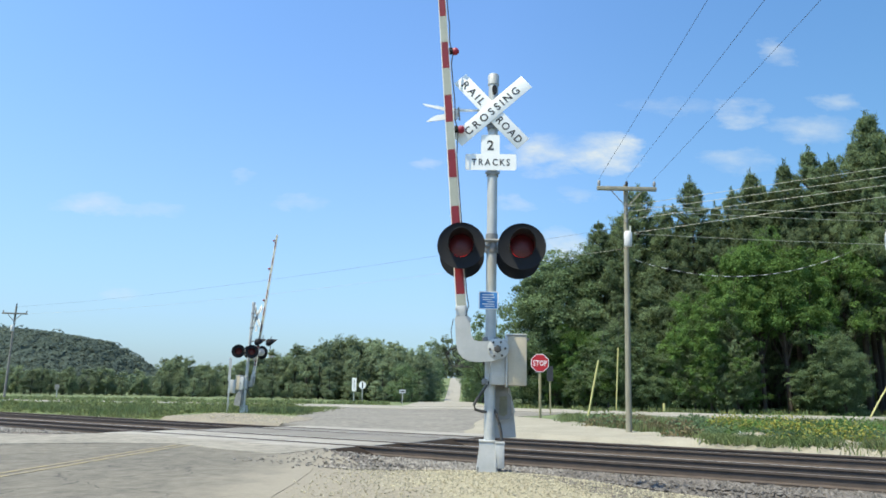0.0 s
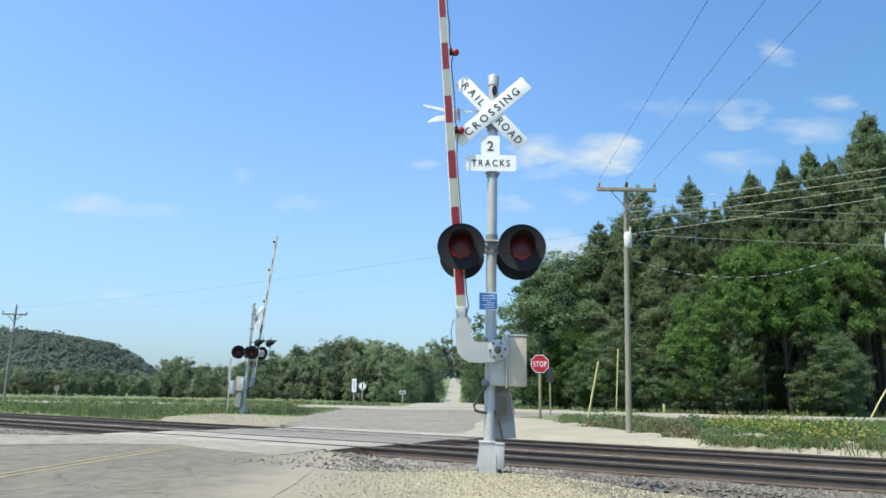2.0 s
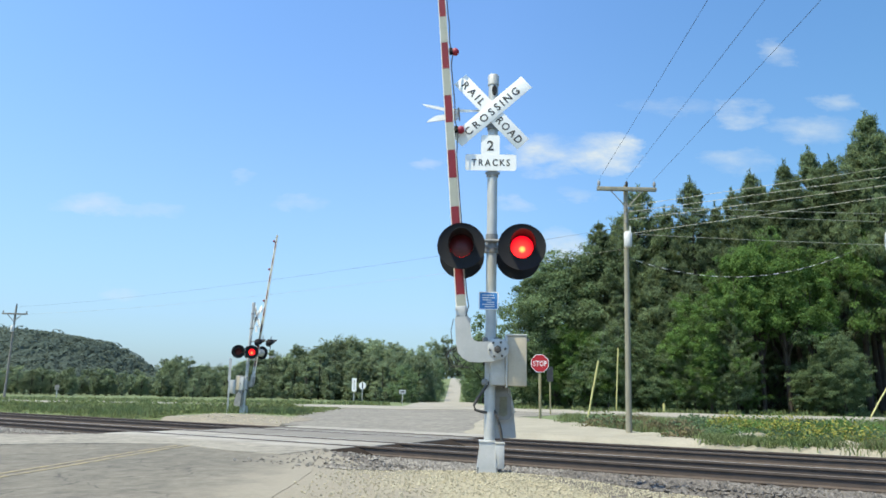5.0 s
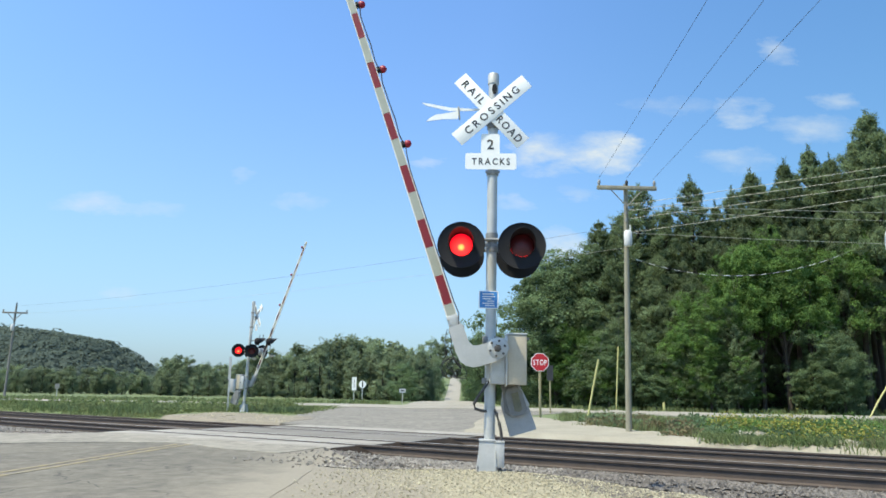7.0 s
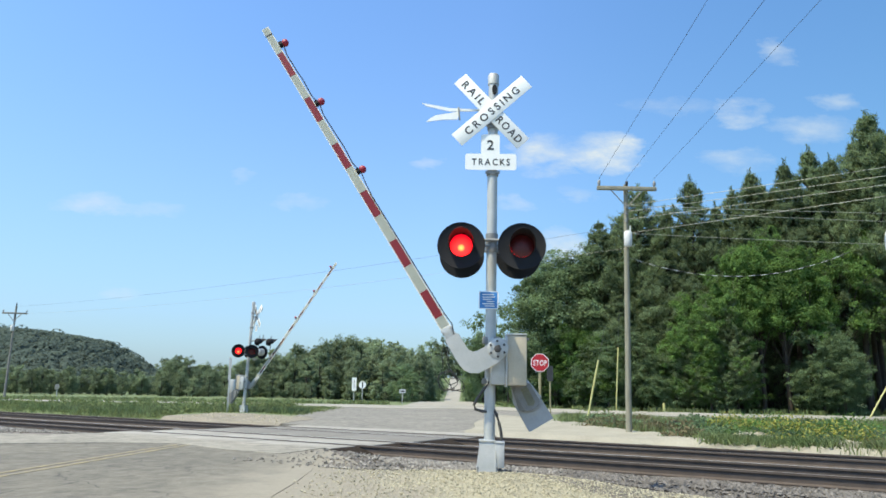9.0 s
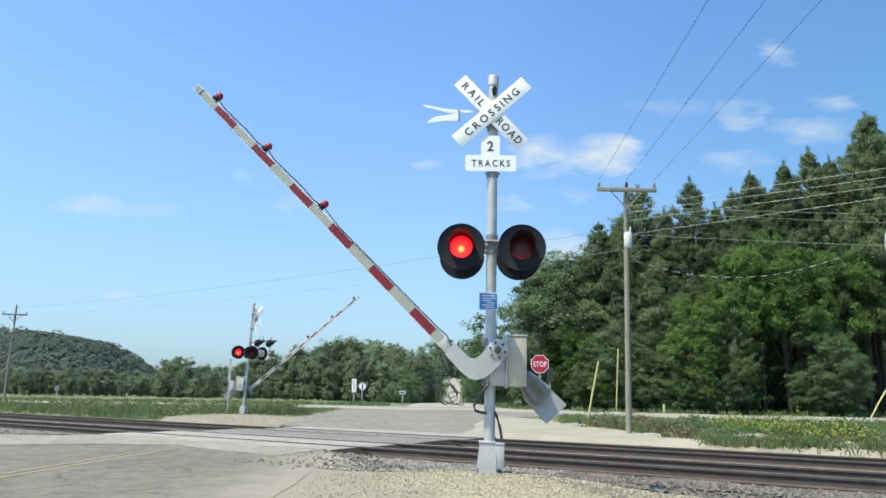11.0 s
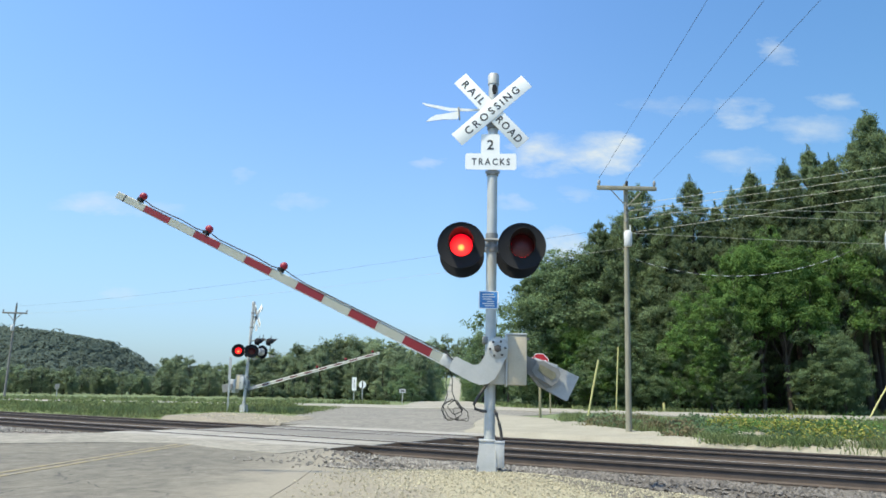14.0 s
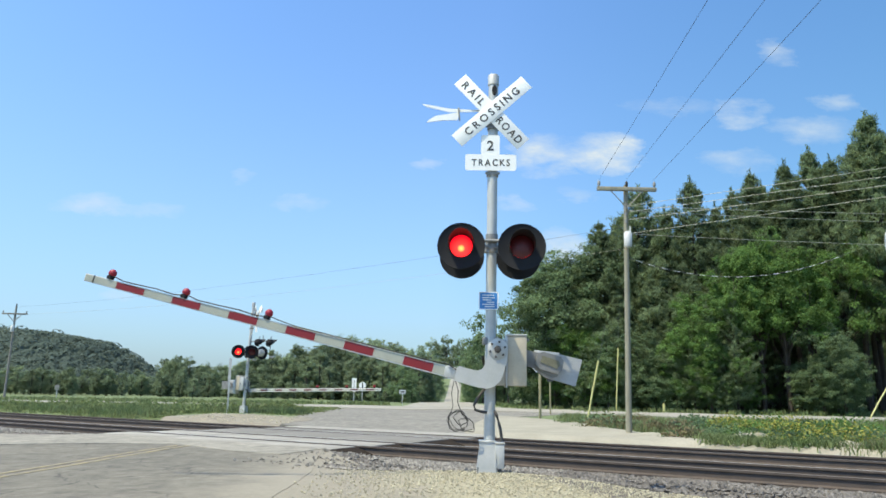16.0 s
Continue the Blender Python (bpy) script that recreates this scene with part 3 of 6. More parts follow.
def sheet(name, left, right, nu, nv, lift, mat, label="", category="", kind="structure", rough=0.0, height=land, parent=None):
    """A skin on the ground between two lines of control points."""
    def walk_line(ctrl, u):
        f = u * (len(ctrl) - 1)
        i = min(int(f), len(ctrl) - 2)
        a, b = ctrl[i], ctrl[i + 1]
        f -= i
        return a[0] + (b[0] - a[0]) * f, a[1] + (b[1] - a[1]) * f
    sh, pts = Shape(), []
    for i in range(nu + 1):
        u = i / nu
        a, b = walk_line(left, u), walk_line(right, u)
        for j in range(nv + 1):
            v = j / nv
            x, y = a[0] + (b[0] - a[0]) * v, a[1] + (b[1] - a[1]) * v
            if rough:
                x, y = (x + rough * noise.noise((x * 0.6, y * 0.6, 0.5)) + 0.16 * rough * noise.noise((x * 2.6, y * 2.6, 1.5)),
                        y + rough * noise.noise((x * 0.6, y * 0.6, 7.5)) + 0.16 * rough * noise.noise((x * 2.6, y * 2.6, 9.5)))
            pts.append((x, y, height(x, y) + lift))
    w = nv + 1
    rim = [j for j in range(w)] + [i * w + nv for i in range(1, nu + 1)] + [nu * w + j for j in range(nv - 1, -1, -1)] + [i * w for i in range(nu - 1, 0, -1)]
    base, k = len(pts), len(rim)
    pts += [(pts[q][0], pts[q][1], pts[q][2] - 0.07) for q in rim]
    sh.add(pts, [(rim[q], rim[(q + 1) % k], base + (q + 1) % k, base + q) for q in range(k)] + [(i * w + j, i * w + j + 1, (i + 1) * w + j + 1, (i + 1) * w + j) for i in range(nu) for j in range(nv)])
    ob = part(name, sh, mat, parent)
    return tagged(ob, label, category, "", kind)


def axis_steps(lo, hi, centre, fine):
    out, x, step = [centre], centre, fine
    while x < hi:
        step = fine if abs(x - centre) < 24 else step * 1.12
        x += step
        out.append(x)
    x, step = centre, fine
    while x > lo:
        step = fine if abs(x - centre) < 24 else step * 1.12
        x -= step
        out.insert(0, x)
    return out


def build_ground():
    xs, ys = axis_steps(-2600, 2600, -2, 0.6), axis_steps(-2000, 3600, 18, 0.6)
    sh, w = Shape(), len(ys)
    
    def under(x, y):
        # the soil lies a little lower where road and gravel cover it
        n = x * ACROSS.x + y * ACROSS.y
        return land(x, y) - 0.14 * ease(-10, -9, x) * (1 - ease(2.6, 3.4, x)) * (1 - ease(11.2, 11.6, n)) * ease(-11, -10, y) - 0.12 * ease(17.9, 18.3, n) * (1 - ease(19.1, 19.5, n)) * ease(-14, -13, x)

    sh.add([(x, y, under(x, y)) for x in xs for y in ys],
           [(i * w + j, (i + 1) * w + j, (i + 1) * w + j + 1, i * w + j + 1) for i in range(len(xs) - 1) for j in range(w - 1)])
    tagged(part("ground", sh, M["grass_ground"]), "green meadow ground with weeds and bare soil", "ground", "", "structure")
    # road: straight up to the tracks, over them on the skew, then fanning out into the junction
    sheet("road", [(-9.2, -12), (-9.2, 0), (-9.2, 9), (-8.6, 16.9)], [(-1.85, -12), (-1.85, 0), (-1.75, 9), (-2.3, 14.6)], 90, 30, 0.016, M["asphalt"],
          "grey worn asphalt road with cracks and patches", "road", rough=0.10)
    sheet("road", [(-6.6, 25.55), (-5.9, 29), (-7.0, 36), (-11.5, 47)], [(1.0, 20.95), (2.0, 26), (3.4, 32), (8.5, 40.0)], 60, 30, 0.016, M["asphalt_pale"],
          "pale worn asphalt road beyond the tracks", "road", rough=0.10)
    sheet("road_apron", [(-13, 13.2), (-10.5, 13.9), (-8.78, 14.45), (-6.84, 15.12), (-5.68, 15.15), (-4.88, 14.58), (-4.06, 13.76), (-2.9, 13.2)],
          [(-13, 18.8), (-10.6, 17.45), (-9.2, 17.25), (-8.3, 18.18), (-6.4, 17.04), (-5.0, 16.2), (-3.6, 15.36), (-2.25, 14.55)], 70, 10, 0.026, M["apron"],
          "pale grey asphalt apron before the rails", "road", rough=0.12)
    # cross road
    mid = [(-160, 62), (-60, 56), (-27, 53), (-12, 49.5), (0, 46.5), (6, 42), (11, 37.5), (16, 35), (24, 34), (60, 34), (160, 30)]
    sheet("cross_road", [(x - 0.5, y - 3.6) for x, y in mid], [(x + 0.8, y + 3.6) for x, y in mid], 140, 6, 0.05, M["cross"],
          "pale dusty side road beyond the tracks", "road", rough=0.25)
    # lane that climbs between the trees
    sheet("lane", [(-2.7, 48), (-1.6, 80), (-0.4, 120), (0.7, 160), (2.2, 210), (3.8, 275)], [(3.3, 48), (2.8, 80), (3.1, 120), (4.1, 160), (5.8, 210), (7.6, 275)], 80, 4, 0.07, M["cross"],
          "pale gravel lane climbing between the trees", "road", rough=0.15)
    # gravel and sand beside the road
    sheet("gravel_shoulder", [(-2.4, -10), (-2.4, 3), (-2.4, 9), (-3.0, 12.6), (-3.6, 14.6)], [(6, -10), (4.0, 1), (2.5, 6.9), (1.55, 8.5), (0.8, 9.6), (-0.3, 10.9), (-1.3, 13.9)], 90, 60, 0.010, M["gravel"],
          "pale yellow limestone gravel shoulder", "gravel", rough=0.25)
    sheet("gravel_shoulder", [(-40, 12), (-20, 12), (-12, 12.5), (-8.8, 14)], [(-40, 33), (-20, 22), (-13, 18.4), (-9.0, 17)], 60, 12, 0.02, M["sand"],
          "pale sandy gravel beside the road", "gravel", rough=0.3)
    sheet("sand_strip", [(0.6, 20.9), (3.0, 19.5), (6.0, 17.75), (10, 15.35), (16, 11.75), (40, -2.7)], [(2.2, 31.5), (4.4, 28.5), (6.2, 20.2), (8.7, 16.75), (16.2, 11.95), (40.5, -2.3)], 90, 14, 0.075, M["sand"],
          "pale sand and gravel strip along the rails", "sand", rough=0.25)
    sheet("sand_strip", [(-11.0, 27.6), (-10.2, 27.05), (-8.6, 26.1), (-5.9, 24.5)], [(-10.6, 29.2), (-10.0, 31.4), (-8.4, 32.3), (-4.9, 28.4)], 70, 44, 0.026, M["dirt_pale"],
          "pale sand and trodden dirt along the rails", "sand", rough=0.45)
    edge = [track_point(s, 11.3) for s in (-9.4, -7, -4.5, -2, 1, 7)]
    sheet("ballast_shoulder", [(-1.6, 12.75), (-0.3, 10.8), (0.8, 9.5), (1.55, 8.4), (2.5, 6.8), (6, 1)], [(p.x, p.y) for p in edge], 80, 20, 0.012, M["ballast_bed"],
          "grey crushed stone spilling from the track bed", "ballast", rough=0.2)
    # double centre line, worn
    for x in (-5.55, -5.30):
        sheet("centre_line", [(x - 1.3, -12), (x - 0.75, 5), (x - 0.42, 9.7), (x + 0.10, 14.9)], [(x - 1.2, -12), (x - 0.65, 5), (x - 0.32, 9.7), (x + 0.20, 14.9)], 80, 1, 0.022, M["yellow_line"],
              "worn yellow centre line", "road marking", rough=0.03)


build_ground()


def build_sand_piles():
    """Low heaps of tipped sand along the verge."""
    for x, y, long, wide, high, turn in ((7.9, 18.2, 1.15, 0.45, 0.17, -28), (9.5, 16.9, 0.6, 0.3, 0.09, -30), (10.6, 16.2, 0.9, 0.35, 0.12, -34), (6.0, 20.6, 0.7, 0.35, 0.07, -20)):
        sh, rings, sides = Shape(), 7, 22
        pts = [(0, 0, high)]
        for i in range(1, rings + 1):
            f = i / rings
            for k in range(sides):
                a = 2 * math.pi * k / sides
                r = f * (1 + 0.22 * noise.noise((math.cos(a) * 1.5 + x, math.sin(a) * 1.5, f)))
                z = high * (0.5 + 0.5 * math.cos(math.pi * f)) * (1 + 0.3 * noise.noise((x + a * 2, f * 4, 1.0))) - (0.05 if i == rings else 0.0)
                pts.append((r * math.cos(a) * long, r * math.sin(a) * wide, z))
        faces = [(0, 1 + k, 1 + (k + 1) % sides) for k in range(sides)]
        faces += [(1 + i * sides + k, 1 + (i + 1) * sides + k, 1 + (i + 1) * sides + (k + 1) % sides, 1 + i * sides + (k + 1) % sides) for i in range(rings - 1) for k in range(sides)]
        sh.add(pts, faces)
        pile = part("sand_mound", sh, M["sand"], m=pose(x, y, land(x, y) + 0.07, 0, 0, turn))
        tagged(pile, "low heap of pale sand beside the rails", "sand mound", "sand heaps")


build_sand_piles()


def rail_shape(s0, s1, n, top):
    """Flat-bottomed rail: head, web and foot."""
    half = [(0.036, 0.0), (0.036, -0.035), (0.010, -0.048), (0.010, -0.140), (0.030, -0.152), (0.074, -0.163), (0.074, -0.175)]
    ring = [(a, b) for a, b in half] + [(-a, b) for a, b in reversed(half)]
    sh, k = Shape(), len(ring)
    stops = list(np.linspace(s0, -16.7, 26)) + list(np.linspace(-16.7, -9.3, 5))[1:] + list(np.linspace(-9.3, s1, 16))[1:]
    pts, faces, slots = [], [], []
    for s in stops:
        pts += [tuple(track_point(s, n + a, top + b)) for a, b in ring]
    for i in range(len(stops) - 1):
        for j in range(k):
            faces.append((i * k + j, i * k + (j + 1) % k, (i + 1) * k + (j + 1) % k, (i + 1) * k + j))
            slots.append((2 if -16.8 < stops[i] < -9.4 else 1) if j == k - 1 else 0)
    last = (len(stops) - 1) * k
    sh.v, sh.f, sh.k = pts, faces + [tuple(range(k)), tuple(last + j for j in range(k))], slots + [0, 0]
    return sh


def build_tracks():
    tie = Shape().box((0.22, 2.55, 0.17), bevel=0.0)
    for a, b, label in ((0, 1, "rusty railway track on dark timber ties in grey ballast"), (2, 3, "rusty farther railway track on dark ties and ballast")):
        t = thing("railway_track", label, "railway track", group="two parallel tracks")
        for r in (a, b):
            part("rail", rail_shape(-150, 70, *RAILS[r]), [M["rail"], M["rail_top"] if r == 1 else M["rail_no_glint"], M["rail_top"]], t, "rust-brown steel rail, polished head coloured pale for its glint" if r == 1 else "rust-brown steel rail, head coloured dark without glint", smooth=False)
        mid, top = (RAILS[a][0] + RAILS[b][0]) / 2, (RAILS[a][1] + RAILS[b][1]) / 2
        tie_mesh = tie.mesh("tie", M["tie"], False)
        s = -70.0
        while s < 22:
            if not -16.9 < s < -8.9:
                p = track_point(s + random.uniform(-0.04, 0.04), mid + random.uniform(-0.05, 0.05), top - 0.175 - 0.082)
                part("tie", tie_mesh, None, t, m=pose(*p, 0, 0, -31 + random.uniform(-1, 1)))
            s += 0.56
    # ballast bed in two lengths, cut by the road
    right = ((9.9, -0.50), (10.5, -0.35), (11.1, -0.165), (11.8, -0.145), (12.95, -0.16), (14.4, -0.22), (15.2, -0.24), (16.85, -0.27), (18.2, -0.27), (18.5, -0.29), (19.2, -0.45))
    left = ((9.2, -0.10), (9.8, 0.03), (10.6, 0.0), (11.3, -0.09), (11.8, -0.13)) + right[4:]
    for s0, s1, prof in ((-150, -16.72, left), (-9.45, 70, right)):
        sh, pts = Shape(), []
        steps = 260
        for i in range(steps + 1):
            s = s0 + (s1 - s0) * i / steps
            for n, z in prof:
                pts.append(tuple(track_point(s, n + 0.06 * noise.noise((s * 0.8, n, 0)), z + 0.03 * noise.noise((s * 1.3, n * 2, 4)))))
        w = len(prof)
        sh.add(pts, [(i * w + j, i * w + j + 1, (i + 1) * w + j + 1, (i + 1) * w + j) for i in range(steps) for j in range(w - 1)])
        tagged(part("ballast_bed", sh, M["ballast_left"] if prof is left else M["ballast_bed"]), "grey crushed stone ballast bed under the tracks", "ballast", "", "structure")
    # crossing surface
    c = thing("crossing_surface", "worn concrete and timber panels between the rails", "level crossing", kind="structure")
    tops = (M["concrete"], M["concrete"], M["timber"], M["timber"], M["concrete"])
    rows = ((11.28, 12.10, 0.022), (12.34, 13.58, 0.0), (13.84, 15.96, -0.02), (16.24, 17.48, -0.06), (17.74, 18.65, -0.05))
    for (n0, n1, z), top in zip(rows, tops):
        wedge = Shape().add([(0, n0 - 0.02, 0), (0, n1 + 0.02, 0), (0.6, n1 + 0.08, -0.2), (0.6, n0 - 0.08, -0.2), (0, n0 - 0.02, -0.3), (0, n1 + 0.02, -0.3)], [(0, 1, 2, 3), (0, 3, 4), (1, 5, 2), (4, 3, 2, 5), (0, 4, 5, 1)])
        part("end_ramp", wedge, M["dirt"], c, "dark oily dirt ramp at the panel end", m=pose(*(ALONG * -9.31 + Vector((0, 0, z - 0.012))), 0, 0, -31), smooth=False)
        for k in range(3):
            s0, s1 = -16.7 + k * 2.465, -16.7 + (k + 1) * 2.465 - 0.03
            sh = Shape().box((s1 - s0, n1 - n0, 0.16), bevel=0.012)
            p = track_point((s0 + s1) / 2, (n0 + n1) / 2, z - 0.08 + random.uniform(-0.004, 0.004))
            part("panel", sh, top, c, m=pose(*p, 0, 0, -31))
    for n, z in RAILS:
        for side in (-0.070, 0.070):
            sh = Shape().box((7.4, 0.062, 0.1), bevel=0.01)
            part("flange_strip", sh, M["rubber"], c, "black rubber flangeway strip", m=pose(*track_point(-13.0, n + side, z - 0.085), 0, 0, -31))


build_tracks()


# ---- crossing signals and gates ----
# In a signal's own space x points along its lowered arm, y toward the driver whom it stops, z up.
FACE = Matrix(((-1, 0, 0, 0), (0, 0, 1, 0), (0, 1, 0, 0), (0, 0, 0, 1)))
NEAR_POSE, FAR_POSE = pose(0.635, 9.45, 0.15, 0, -0.64, 177.6), pose(-9.26, 33.7, -0.06, 0, 2.3, -24)


def lens_mesh():
    sh = Shape()
    for side, slot in ((1, 0), (-1, 1)):
        prof = [(0.002, 0.034 * side), (0.05, 0.031 * side), (0.10, 0.021 * side), (0.15, 0.002 * side)]
        sh.lathe(prof, 24, slot=slot)
    return sh.mesh("lens", [M["lens_off"], M["lens_on"]])


def lamp_head(parent, m, moving, back=None):
    """Round black target with visor, housing and a lens that turns a dark or a lit face forward."""
    ring = Shape().lathe([(0.158, -0.004), (0.158, 0.004), (0.298, 0.006), (0.313, 0.016), (0.316, 0.004), (0.308, -0.006)], 40)
    ring.f, ring.k = ring.f[:-2], ring.k[:-2]
    n = 40
    ring.f += [((5 * n + k), (5 * n + (k + 1) % n), (k + 1) % n, k) for k in range(n)]
    ring.k += [0] * n
    head = part("lamp_target", ring, M["black"], parent, "round black signal target", m)
    visor, cols, rows = Shape(), 28, 2
    for t, flip in ((0.170, 0), (0.163, 1)):
        pts = []
        for k in range(cols + 1):
            w = radians(-28 + 236 * k / cols)
            reach = 0.07 + 0.24 * max(0.0, 0.35 + 0.65 * math.sin(w))
            for y in (0.0, reach):
                pts.append((t * math.cos(w), y, t * math.sin(w)))
        visor.add(pts, [(2 * k, 2 * k + 1, 2 * k + 3, 2 * k + 2) for k in range(cols)])
    off = 2 * (cols + 1)
    visor.f += [(2 * k + 1, 2 * k + 3, 2 * k + 3 + off, 2 * k + 1 + off) for k in range(cols)]
    visor.k += [0] * cols
    part("visor", visor, M["visor"], head)
    cup = Shape().lathe([(0.172, -0.004), (0.176, -0.05), (0.168, -0.13), (0.12, -0.195), (0.05, -0.215), (0.002, -0.218)], 28)
    cup.f, cup.k = cup.f[:-2], cup.k[:-2]
    part("lamp_housing", cup, back or M["black"], head)
    if moving:
        return part("lens", lens_mesh(), None, head)
    sh = Shape().lathe([(0.002, 0.034), (0.05, 0.031), (0.10, 0.021), (0.15, 0.002), (0.15, -0.004)], 24)
    part("lens", sh, M["lens_off"], head)
    return None


def crossbuck(parent, m):
    for text, angle, y, x in (("RAIL ROAD", -47, 0.0, 0.03), ("CROSSING", 42.5, 0.012, 0.02)):
        at = m @ pose(x, y, -0.005) @ FACE @ pose(0, 0, 0, 0, 0, angle)
        blade = Shape().box((1.325, 0.225, 0.005), bevel=0.002)
        b = part("crossbuck_blade", blade, M["white"], parent, "white crossbuck blade with black lettering", at)
        if text == "CROSSING":
            words("CROSSING", 0.155, M["letter"], b, pose(0, -0.055, 0.004), spacing=1.75)
        else:
            words("RAIL", 0.155, M["letter"], b, pose(-0.375, -0.055, 0.004), spacing=1.6)
            words("ROAD", 0.155, M["letter"], b, pose(0.375, -0.055, 0.004) @ Matrix.Diagonal((0.92, 1, 1, 1)), spacing=1.1)
        part("blade_back", Shape().box((1.315, 0.215, 0.003)), M["sheet_back"], b, m=pose(0, 0, -0.0045))


def plate_sign(name, parent, m, w, h, mat, corner=0.03):
    n, out = 4, []
    for cx, cz, a0 in ((w / 2 - corner, h / 2 - corner, 0), (-w / 2 + corner, h / 2 - corner, 90), (-w / 2 + corner, -h / 2 + corner, 180), (w / 2 - corner, -h / 2 + corner, 270)):
        for k in range(n + 1):
            a = radians(a0 + 90 * k / n)
            out.append((cx + corner * math.cos(a), cz + corner * math.sin(a)))
    return part(name, Shape().prism(out, 0.004), mat, parent, m=m)


def build_signal(m, far):
    label = "grey steel crossing signal with crossbuck and red lamps"
    sig = thing("crossing_signal", label + (", across the road" if far else ""), "crossing signal", m, group="crossing signals")
    top = 5.25 if far else 5.5
    part("mast", Shape().tube([(0, 0, 0.35), (0, 0, 3.0), (0, 0, top)], [0.072, 0.071, 0.069], 24), M["galv"], sig)
    part("mast_cap", Shape().tube([(0, 0, top - 0.14), (0, 0, top - 0.135), (0, 0, top + 0.005), (0, 0, top + 0.02), (0, 0, top + 0.025)], [0.072, 0.079, 0.079, 0.072, 0.05], 24), M["aluminium"], sig)
    # a black disc paints the dark inside of an opening, no hole is cut
    part("cap_opening", Shape().lathe([(0.036, 0.0), (0.036, 0.006), (0.002, 0.007)], 18, Matrix.Diagonal((1, 1, 2.2, 1))), M["black"], sig, "black oval disc drawn as a dark opening under the mast cap", pose(-0.015, 0.068, top - 0.235))
    # foot
    sh = Shape()
    sh.add([(x * sx, y * sy, z) for z, x, y in ((0, 0.135, 0.15), (0.05, 0.133, 0.148), (0.34, 0.10, 0.115), (0.40, 0.098, 0.112)) for sx, sy in ((-1, -1), (1, -1), (1, 1), (-1, 1))],
           [(0, 1, 2, 3), (12, 13, 14, 15)] + [(i * 4 + k, i * 4 + (k + 1) % 4, i * 4 + 4 + (k + 1) % 4, i * 4 + 4 + k) for i in range(3) for k in range(4)], m=pose(0.03, 0.02, 0))
    foot = part("mast_base", sh, M["cast"], sig, "grey cast base with bright flange edges")
    part("base_flange", Shape().box((0.215, 0.245, 0.025), pose(0.03, 0.02, 0.405), 0.006), M["aluminium"], foot)
    part("base_rib", Shape().box((0.014, 0.02, 0.40), pose(-0.078, 0.15, 0.20, 5, 0, 0), 0.004), M["aluminium"], foot)
    part("base_box", Shape().box((0.11, 0.20, 0.31), pose(-0.135, 0.05, 0.23), 0.012), M["cast"], foot, "small grey junction box on the base")
    part("base_box_lid", Shape().box((0.125, 0.215, 0.02), pose(-0.135, 0.05, 0.39), 0.006), M["aluminium"], foot)
    for sx in (-1, 1):
        for sy in (-1, 1):
            part("anchor_bolt", Shape().tube([(0.03 + sx * 0.12, 0.02 + sy * 0.14, 0), (0.03 + sx * 0.12, 0.02 + sy * 0.14, 0.09)], 0.014, 6), M["galv_dark"], foot)
    part("concrete_footing", Shape().box((0.62, 0.62, 0.30), pose(0, 0.02, -0.145), 0.02), M["concrete"], foot, "low concrete footing")
    # signs
    crossbuck(sig, pose(0.0, 0.11, 4.93) if not far else pose(0.0, 0.0, 4.60, 0, 0, -51) @ pose(0, 0.11, 0))
    two = plate_sign("track_number_sign", sig, pose(0.035, 0.088, 4.43) if not far else pose(0, 0, 4.1, 0, 0, -51) @ pose(0, 0.088, 0), 0.26, 0.30, M["white"])
    words("2", 0.20, M["letter"], two, pose(0, 0.004, -0.075) @ FACE)
    tr = plate_sign("tracks_sign", sig, pose(0.028, 0.094, 4.175) if not far else pose(0, 0, 3.85, 0, 0, -51) @ pose(0.015, 0.094, 0), 0.71, 0.235, M["white"])
    words("TRACKS", 0.135, M["letter"], tr, pose(0, 0.004, -0.048) @ FACE @ Matrix.Diagonal((0.84, 1, 1, 1)), spacing=1.3)
    for z in (4.03, 4.72, 2.98):
        part("clamp", Shape().tube([(0, 0, z - 0.035), (0, 0, z + 0.035)], 0.084, 20).box((0.20, 0.02, 0.04), pose(0, 0.07, z), 0.005), M["galv_dark"], sig, "weathered steel clamp")
    if not far:
        bl = plate_sign("notice_sign", sig, pose(0.035, 0.082, 2.235), 0.26, 0.24, M["white"], 0.015)
        part("notice_face", plate_mesh(0.238, 0.218, 0.003), None, bl, "blue notice face", pose(0, 0.002, 0))
        for k, (w, z) in enumerate(((0.15, 0.075), (0.17, 0.04), (0.12, 0.01), (0.10, -0.02), (0.16, -0.05), (0.13, -0.08))):
            part("text_bar", Shape().box((w, 0.002, 0.012), pose((0.17 - w) * 0.4 * (-1) ** k, 0.0055, z)), M["white"], bl)
    # second crossbuck, turned edge-on to this road
    edge = part("side_bracket", Shape().box((0.10, 0.05, 0.05), pose(0.05, 0.05, 4.90), 0.008), M["galv_dark"], sig)
    for out in () if far else ([(0.06, 0.035), (0.30, 0.03), (0.62, 0.045), (0.94, 0.105), (1.02, 0.115), (0.96, 0.075), (0.62, -0.005), (0.30, 0.0), (0.06, 0.01)],
                [(0.48, 0.0), (0.505, -0.125), (0.72, -0.130), (0.95, -0.165), (0.90, -0.115), (0.82, -0.065), (0.66, -0.04)]):
        part("side_blade", Shape().prism(out, 0.012), M["white"], edge, "white blade of a crossbuck facing the side road", pose(0, 0.05, 4.94, 0, 0, 0), smooth=False)
    part("blade_post", Shape().box((0.022, 0.04, 0.19), pose(0.485, 0.06, 4.90, 0, 6, 0), 0.004), M["galv_dark"], edge)
